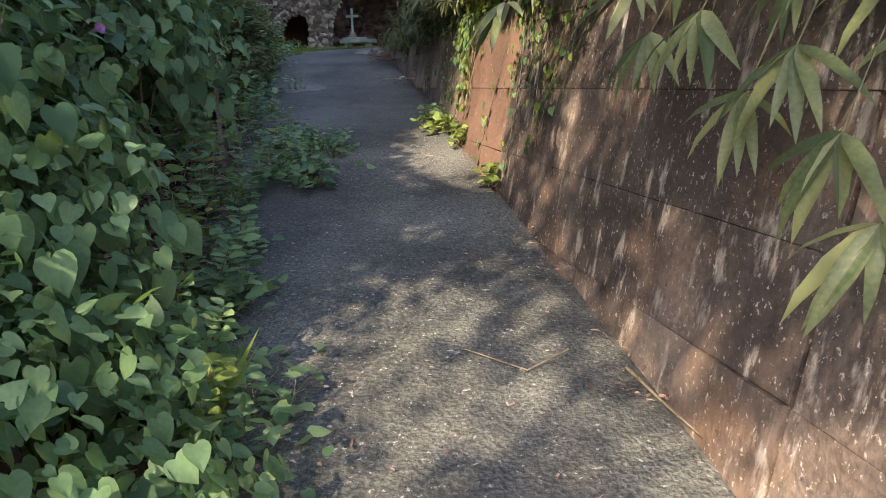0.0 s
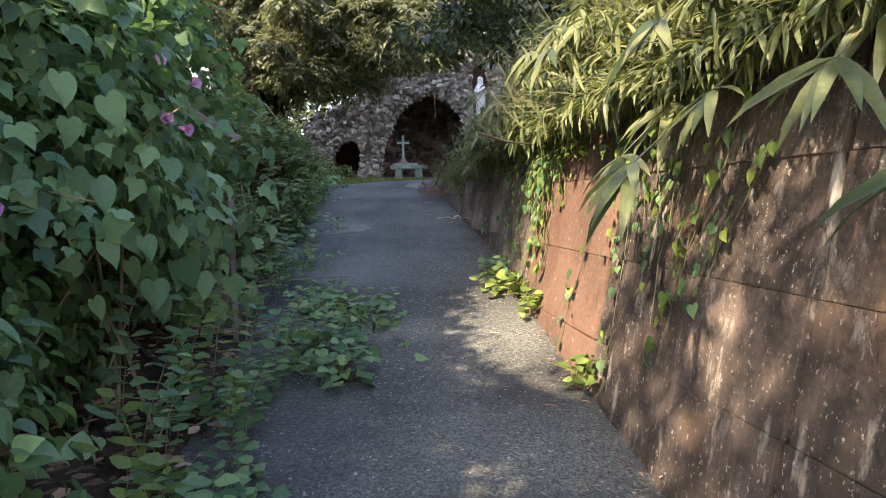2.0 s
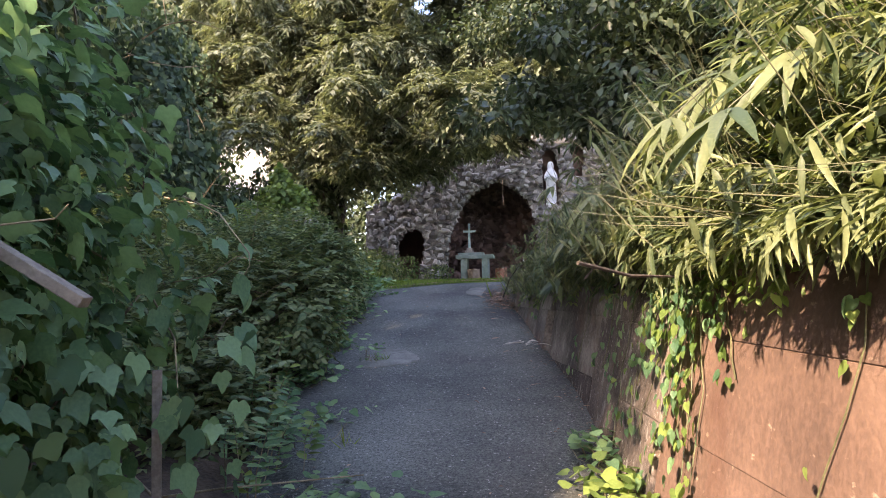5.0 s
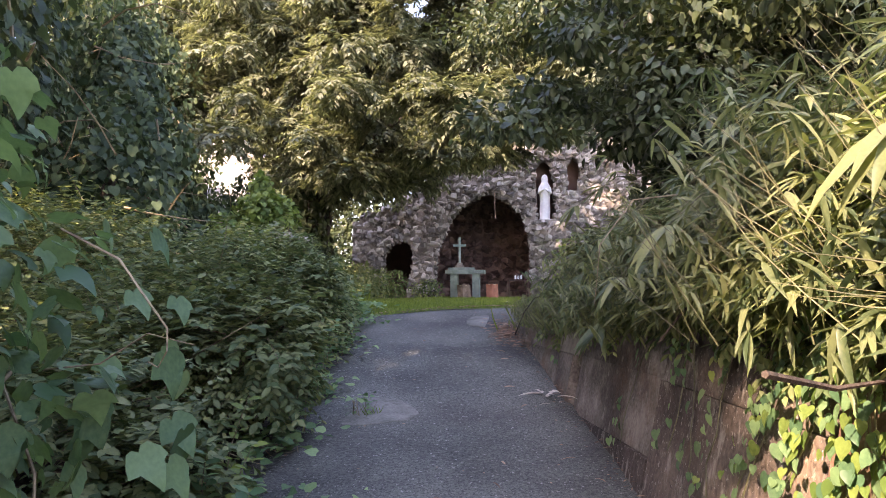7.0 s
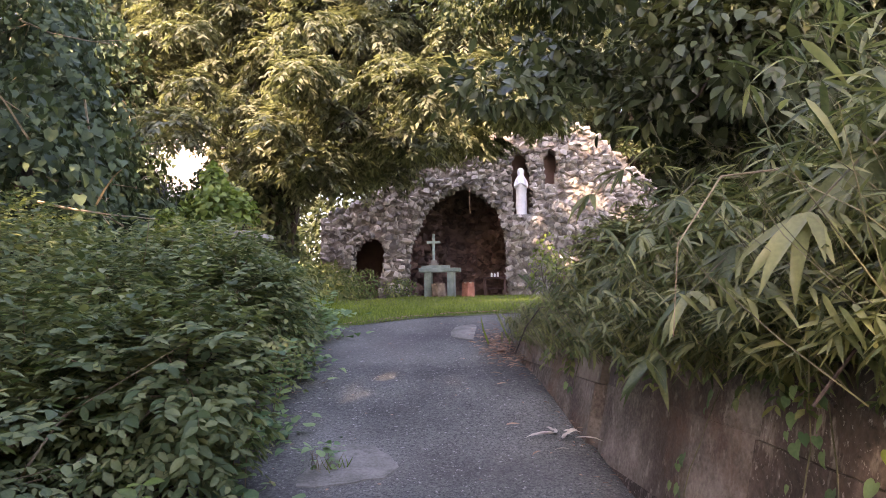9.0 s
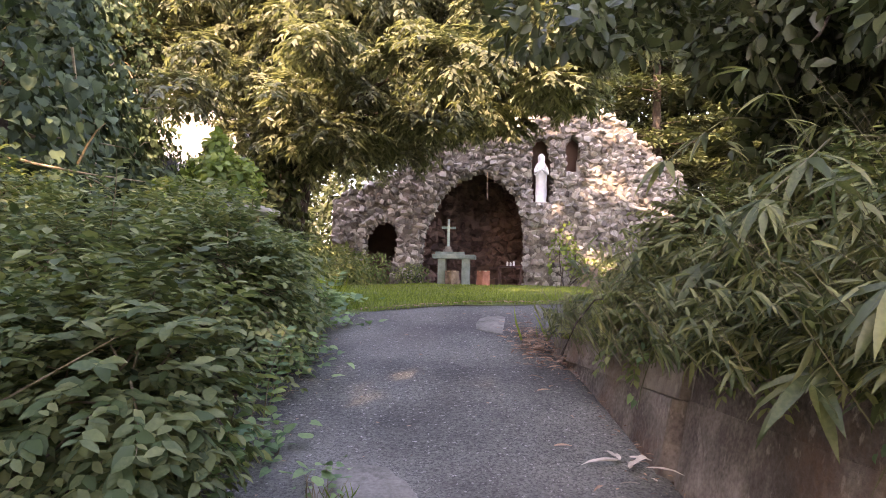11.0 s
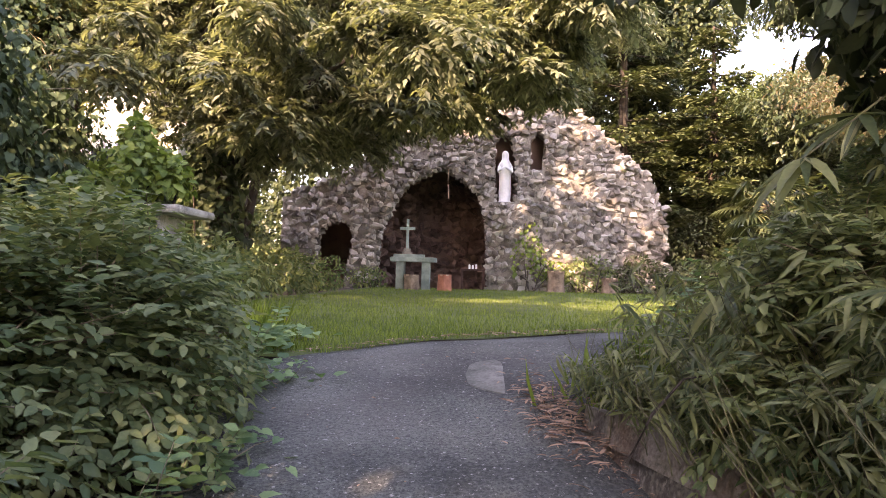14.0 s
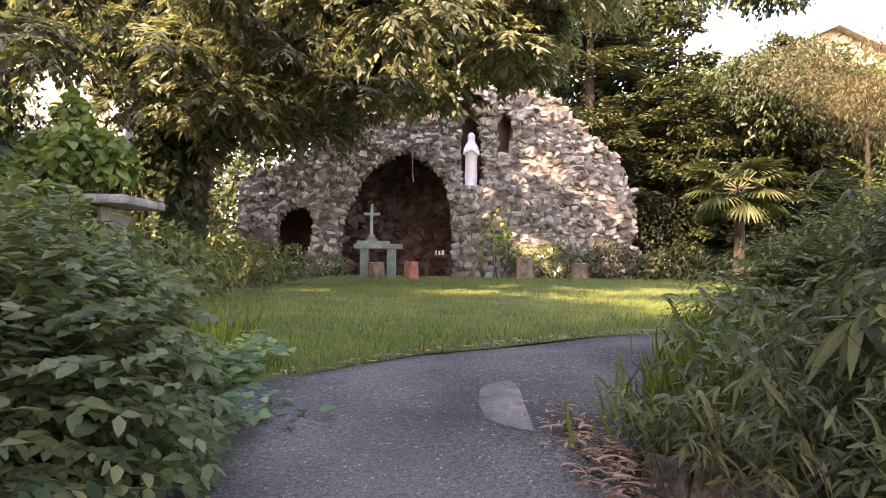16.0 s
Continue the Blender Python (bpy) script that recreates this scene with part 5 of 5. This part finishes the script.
for x, y, n, h in [(-.78, 4.95, 16, .16), (-1.0, 1.75, 18, .34), (-.95, 1.35, 14, .35), (-.68, 2.05, 16, .3), (-1.55, 8.0, 22, .1), (-1.3, 6.3, 12, .12), (-.45, 10.5, 30, .25), (-.2, 10.9, 30, .3), (.1, 11.3, 30, .3), (-.6, 10.2, 20, .18)]:
    tuft(x, y, n, h)


# ---------------------------------------------------------------- slabs and litter on the path
def path_z(x, y):
    """Height of the asphalt."""
    a, b = path_edges(y)
    u = (x - a) / (b - a)
    return float(gz(y)) + .022 + .018 * (1 - (2 * u - 1) ** 2) + .012 * n2(x, y, 1.3, 2) + .004 * n2(x, y, 7, 3)


def slab(name, x, y, w, d, label, material):
    bm = bmesh.new()
    rim = []
    for k in range(14):
        a = k * math.tau / 14
        r = 1 + .16 * math.sin(3 * a + x * 7) + rng.normal() * .05
        sx, sy = math.copysign(abs(math.cos(a)) ** .6, math.cos(a)), math.copysign(abs(math.sin(a)) ** .6, math.sin(a))
        rim.append((x + w * .5 * sx * r, y + d * .5 * sy * r))
    top = [bm.verts.new((px, py, path_z(px, py) + .006)) for px, py in rim]
    low = [bm.verts.new(v.co - Vector((0, 0, .06))) for v in top]
    mid = bm.verts.new((x, y, path_z(x, y) + .009))
    for k in range(14):
        bm.faces.new((top[k], top[(k + 1) % 14], mid))
    for k in range(14):
        bm.faces.new((low[k], low[(k + 1) % 14], top[(k + 1) % 14], top[k]))
    return tagged(part(name, bm, material, None), label, "slab")


slab("concrete_patch", -1.5, 8.03, .4, .42, "pale rounded concrete patch sunk in the asphalt", M["patch"])
slab("concrete_patch", -1.14, 10.68, .2, .62, "broken grey concrete slab at the asphalt's rim", M["patch"])


def litter(name, n, spot, size, material, shape, label, flat=1.0):
    P = spot(n)
    T = np.concatenate([unit(rng.normal(size=(n, 2))), rng.normal(size=(n, 1)) * .08 + .13], 1)
    N = jit(n, .2) + np.array([0, -.15, flat])
    ob = new(name, leaves(name, shape, P, T, N, size * (.5 + rng.random(n)), material))
    return tagged(ob, label, "litter", kind="stuff")


def on_path(n):
    y = 1 + 10.5 * rng.random(n)
    u = rng.random(n)
    u = np.where(rng.random(n) < .6, np.where(rng.random(n) < .6, 1 - .18 * u ** 2, .15 * u), u)
    x = xl(y) + (xw(np.minimum(y, 10)) - xl(y)) * u
    return np.stack([x, y, gz(y) + .05], 1)


def at_corner(n):
    y = 10.05 + rng.normal(0, .28, n)
    return np.stack([-.8 + (10.05 - y) * .15 + rng.normal(0, .09, n), y, gz(y) + .045 + .03 * rng.random(n)], 1)


def wall_foot(n):
    y = 2 + 8 * rng.random(n)
    return np.stack([xw(y) - .02 - .1 * rng.random(n) ** 2, y, gz(y) + .05], 1)


litter("dry_leaf_litter", 420, on_path, .018, M["straw"], OVAL, "scattered dry leaf bits on the asphalt")
litter("dry_bamboo_litter", 60, on_path, .06, M["straw"], LANCE, "dry curled bamboo leaves lying on the asphalt")
litter("dry_needle_heap", 500, at_corner, .06, M["straw"], LANCE, "heap of reddish dry leaves at the wall's end")
def lawn_rim(n):
    y = 11.0 + 2.0 * rng.random(n)
    return np.stack([-2.45 + (y - 10.9) * 1.35 + rng.normal(0, .06, n), y, gz(y) + .055], 1)


def by_wall(n):
    y = 8.4 + rng.normal(0, .08, n)
    return np.stack([xw(y) - .13 + rng.normal(0, .04, n), y, gz(y) + .05], 1)


litter("rim_litter", 260, lawn_rim, .06, M["straw"], LANCE, "dry grass bits along the rim of the lawn")
litter("pale_bamboo_litter", 12, by_wall, .12, M["pale_straw"], LANCE, "pale dry bamboo leaves lying by the wall")
litter("bank_litter", 700, bank_spots, .06, M["straw"], OVAL, "brown dead leaves on the bank under the vines")
litter("wall_foot_litter", 300, wall_foot, .03, M["straw"], LANCE, "dry leaf bits gathered along the wall's foot")


def twig(pts, r, label, material="stem", category="twig"):
    bm = bmesh.new()
    tube(bm, pts, [r * (1 - .6 * i / (len(pts) - 1)) for i in range(len(pts))], 6)
    ob = part("twig", bm, M[material], None)
    return tagged(ob, label, category, "bare twigs and tendrils")


twig([(-1.75, 3.2, 2.0), (-1.5, 3.05, 1.85), (-1.35, 2.95, 1.55), (-1.2, 2.9, 1.5), (-1.02, 2.8, 1.47)], .006, "pale bare vine tendril reaching out of the thicket")
twig([(-1.7, 3.6, 1.62), (-1.3, 3.4, 1.6), (-1.1, 3.3, 1.72), (-.97, 3.2, 1.75)], .005, "pale bare vine tendril reaching out of the thicket")
twig([(-2.0, 5.2, .95), (-1.5, 5.35, 1.0), (-1.0, 5.6, 1.0)], .006, "bare twig sticking out over the path")
twig([(-1.9, 5.0, 1.95), (-1.6, 5.0, 1.8), (-1.42, 4.9, 1.6), (-1.38, 4.85, 1.45)], .005, "drooping pale tendril with few leaves")
twig([(.15, 7.0, 2.4), (-.1, 6.8, 2.35), (-.25, 6.7, 2.15), (-.28, 6.65, 1.9)], .004, "thin green tendril arching over the wall")
twig([(.45, 2.3, .36), (.3, 2.2, .33), (.1, 2.35, .35)], .004, "pale twig lying on the asphalt")
twig([(.62, 2.2, .33), (.68, 1.95, .31), (.72, 1.8, .3)], .005, "pale twig lying against the wall's foot")

twig([(-1.4, 4.92, 2.06), (-1.276, 4.92, 2.0), (-1.23, 4.92, 1.94), (-1.175, 4.92, 1.87), (-1.163, 4.9, 1.83), (-1.18, 4.9, 1.8), (-1.2, 4.9, 1.81)], .003, "pale curling vine tendril hanging out of the thicket")
twig([(-1.45, 3.98, 1.81), (-1.21, 3.9, 1.87), (-1.066, 3.9, 1.88), (-1.04, 3.9, 1.905)], .003, "pale bare vine tendril reaching over the board")
twig([(-1.5, 5.0, 1.78), (-1.33, 4.95, 1.8), (-1.22, 4.93, 1.86), (-1.12, 4.92, 1.84)], .0025, "pale curling vine tendril hanging out of the thicket")


# board and post in the thicket
def board(a, b, w, label):
    a, b = Vector(a), Vector(b)
    bm = bmesh.new()
    L = (b - a).length
    box(bm, (-w / 2, -.012, 0), (w / 2, .012, L), .003)
    ob = part("board", bm, M["board"], None)
    ob.matrix_world = Matrix.Translation(a) @ (b - a).to_track_quat("Z", "Y").to_matrix().to_4x4()
    return tagged(ob, label, "board")


board((-1.5, 4.0, 1.97), (-1.1, 4.03, 1.73), .035, "weathered grey board slanting through the vines")
board((-1.47, 4.88, .72), (-1.48, 4.9, 1.5), .03, "thin upright wooden stake in the vines")


# flowers
def flower(p, d):
    ob = thing("morning_glory_flower", p, "small pink-purple bell flower on the vine", "flower", "pink flowers on the vine")
    d = Vector(d).normalized()
    a = d.orthogonal().normalized()
    b = d.cross(a)
    p = Vector(p)
    bm = bmesh.new()
    rings = []
    for h, r in ((0, .005), (.018, .007), (.034, .011), (.042, .018)):
        rings.append([bm.verts.new(p + d * h + (a * math.cos(k * math.tau / 10) + b * math.sin(k * math.tau / 10)) * r * (1 + (.18 if k % 2 else 0) * h * 24)) for k in range(10)])
    for r0, r1 in zip(rings, rings[1:]):
        for k in range(10):
            bm.faces.new((r0[k], r0[(k + 1) % 10], r1[(k + 1) % 10], r1[k]))
    part("petals", bm, M["petal"], ob)
    bm = bmesh.new()
    tube(bm, [p - d * .05, p], [.004, .007], 6)
    part("calyx", bm, M["vine"], ob, "green calyx and stalk")


for p, d in [((-1.12, 3.35, 1.9), (.6, -.5, .3)), ((-1.1, 3.55, 1.87), (.7, -.4, .1)), ((-1.03, 3.3, 1.7), (.8, -.3, -.2)), ((-1.06, 3.3, 1.71), (.2, -.7, .3)), ((-1.15, 2.6, 1.45), (.7, -.4, .2)), ((-1.17, 3.4, 1.95), (.5, -.6, .4)), ((-1.58, 4.0, 2.37), (.5, -.6, .2))]:
    flower(p, d)

# large vine leaves that stand clear of the thickets
for (x, y, z), n, spread in [((-1.14, 3.25, 1.6), 26, (.05, .25, .18)), ((-1.2, 3.6, 1.3), 22, (.06, .3, .12)), ((-1.45, 4.9, 1.5), 60, (.06, .4, .5)), ((-1.0, 2.0, 1.1), 40, (.05, .25, .2)), ((-.85, 1.9, .6), 40, (.07, .3, .2))]:
    ob = thing("vine_runner", (x - .3, y, z), "loose vine runners with large heart-shaped leaves", "vine", "vine runners")
    bm = bmesh.new()
    pts = [Vector((x - .3, y + .2 * k - .4, z - .3 + .15 * k)) for k in range(5)]
    tube(bm, pts, [.005] * 5, 5)
    part("stem", bm, M["stem"], ob)
    for i in range(n):
        q = Vector((x, y, z)) + Vector((rng.uniform(-1.4, 1.1) * spread[0], rng.uniform(-1.4, 1.4) * spread[1], rng.uniform(-1.4, 1.4) * spread[2]))
        one_leaf(TRI_ME if y > 4 else HEART_ME, ob, q, Vector((.35 + rng.normal() * .2, rng.normal() * .3, -1)), Vector((1, -.4, .7)) + Vector(rng.normal(size=3)) * .25, .06 + .045 * rng.random(), "leaf")


# ---------------------------------------------------------------- houses beyond the trees
def house(name, x0, x1, y0, y1, z0, eave, ridge, wall_m, label, windows):
    """Gabled house: walls, overhanging roof, boards of siding and windows on the side that faces the lawn."""
    ob = thing(name, ((x0 + x1) / 2, y0, z0), label, "house")
    xm = (x0 + x1) / 2
    bm = bmesh.new()
    f = [bm.verts.new(p) for p in ((x0, y0, z0), (x1, y0, z0), (x1, y0, eave), (xm, y0, ridge), (x0, y0, eave))]
    bm.faces.new(f)
    r = bmesh.ops.extrude_face_region(bm, geom=bm.faces[:])
    bmesh.ops.translate(bm, verts=[g for g in r["geom"] if isinstance(g, bmesh.types.BMVert)], vec=(0, y1 - y0, 0))
    bmesh.ops.recalc_face_normals(bm, faces=bm.faces[:])
    part("wall", bm, wall_m, ob)
    for s in (-1, 1):
        bm = bmesh.new()
        xe = x0 - .5 if s < 0 else x1 + .5
        ze = eave - .5 * (ridge - eave) / (xm - x0)
        q = [bm.verts.new(p) for p in ((xm, y0 - .5, ridge + .03), (xe, y0 - .5, ze), (xe, y1 + .5, ze), (xm, y1 + .5, ridge + .03))]
        fc = bm.faces.new(q)
        g = bmesh.ops.extrude_face_region(bm, geom=[fc])
        bmesh.ops.translate(bm, verts=[v for v in g["geom"] if isinstance(v, bmesh.types.BMVert)], vec=(0, 0, .18))
        bmesh.ops.recalc_face_normals(bm, faces=bm.faces[:])
        part("roof", bm, M["roof"], ob)
    k = 0
    while z0 + 2 + k * .22 < eave:
        bm = bmesh.new()
        box(bm, (x0, y0 - .03, z0 + 2 + k * .22), (x1, y0, z0 + 2.2 + k * .22), 0)
        part("siding_board", bm, wall_m, ob)
        k += 1
    for wx, wz in windows:
        win = part("window", box(bmesh.new(), (wx - .55, y0 - .08, wz - .7), (wx + .55, y0 - .032, wz + .7), .01), M["white"], ob, "white window frame")
        part("pane", box(bmesh.new(), (wx - .47, y0 - .09, wz - .62), (wx + .47, y0 - .082, wz + .62)), M["glass"], win)


house("house", -22.5, -13.2, 34, 42, 1.9, 8.3, 11.9, M["siding"], "pale sided gabled house behind the trees", [(-16.2, 6.4), (-19, 6.4)])
house("house", 11.0, 19, 37, 44, 1.9, 10.6, 12.4, M["tan"], "tan house half hidden by trees", [(13, 8.6), (16, 8.6)])


# ---------------------------------------------------------------- fan palm by the lawn
def palm(x, y, h):
    z = float(gz(y))
    ob = thing("fan_palm", (x, y, z), "fan palm with drooping fronds among the trees", "palm")
    bm = bmesh.new()
    tube(bm, [(x, y, z - .1), (x + .05, y, z + h * .5), (x, y, z + h)], [.16, .13, .12], 10)
    part("trunk", bm, M["bark"], ob)
    for i in range(16):
        a = i * 2.4
        up = .9 - i * .1
        d = Vector((math.cos(a), math.sin(a), up)).normalized()
        q = Vector((x, y, z + h)) + d * .75
        n = 22
        side = d.cross(Vector((0, 0, 1))).normalized()
        T = np.array([tuple(d * math.cos(t) + side * math.sin(t) + Vector((0, 0, -.25))) for t in np.linspace(-1.9, 1.9, n)])
        fr = part("frond", leaves("frond", LANCE, np.array([tuple(q)] * n), T, np.array([(0, 0, 1.0)] * n) + jit(n, .1), np.full(n, .8), M["conifer"], .8), None, ob)
        part("stalk", tube(bmesh.new(), [(x, y, z + h - .05), tuple(q)], [.02, .012], 5), M["culm"], fr)


palm(6.3, 25.8, 2.5)

# unseen trees added beside and behind the start of the walk to shade the path and dapple the wall
tree((-2.9, -2.9, -.4), (-2.4, -2.5, 3.6), [((-2.6, -2.6, 2.8), (-.9, -1.0, 3.4)), ((-2.6, -2.6, 3), (-1.5, -2.0, 4.0)), ((-2.5, -2.5, 3.2), (-.2, -.2, 3.3))],
     sprays((-.6, -.3, 3.3), (.5, .45, .25), 15, (.42, .42, .14)) + sprays((-.6, -1.1, 3.2), (.25, .3, .15), 6, (.34, .34, .12)) + sprays((-.35, .5, 3.1), (.4, .45, .15), 8, (.28, .28, .1)) + sprays((-.85, .4, 3.4), (.35, .7, .15), 13, (.24, .24, .1)) + sprays((-1.9, -1.7, 3.3), (.45, .7, .15), 26, (.22, .22, .09)) + sprays((-.65, 1.1, 3.3), (.3, .4, .12), 10, (.22, .22, .1)), OVAL, 72, .12, M["shrub"], "small leafy tree, added unseen over the path's start to cast dapples", .09)
# crown set along the sun's rays, above view, to shade path, bank and lawn
tree((-5.6, .8, .3), (-5.0, 1.0, 6.6), [((-5.3, .9, 4.2), (-3.4, 2.2, 6.8)), ((-5.2, .9, 5), (-4.6, 4.2, 7.8)), ((-5.1, 1, 5.4), (-4.4, -.8, 7.4))],
     sprays((-5.0, 1.1, 7.2), (.5, .8, .4), 16, (.9, .9, .4)) + sprays((-2.5, 3.2, 6.9), (.55, .6, .3), 28, (.7, .7, .32)) + sprays((-4.6, 4.4, 8.2), (.8, 1.0, .5), 18, (1.0, 1.0, .45)) + sprays((-6.6, 6.5, 9.0), (.9, 1.6, .5), 16, (1.0, 1.0, .5)) + sprays((-6.8, 10.6, 7.2), (.5, 1.3, .4), 20, (.8, .8, .4)) + sprays((-3.1, 6.0, 7.7), (.5, .9, .3), 16, (.8, .8, .35)), OVAL, 60, .16, M["shrub"], "tall leafy tree, added unseen over the vine thickets to cast shade", .2, wide=1.2)
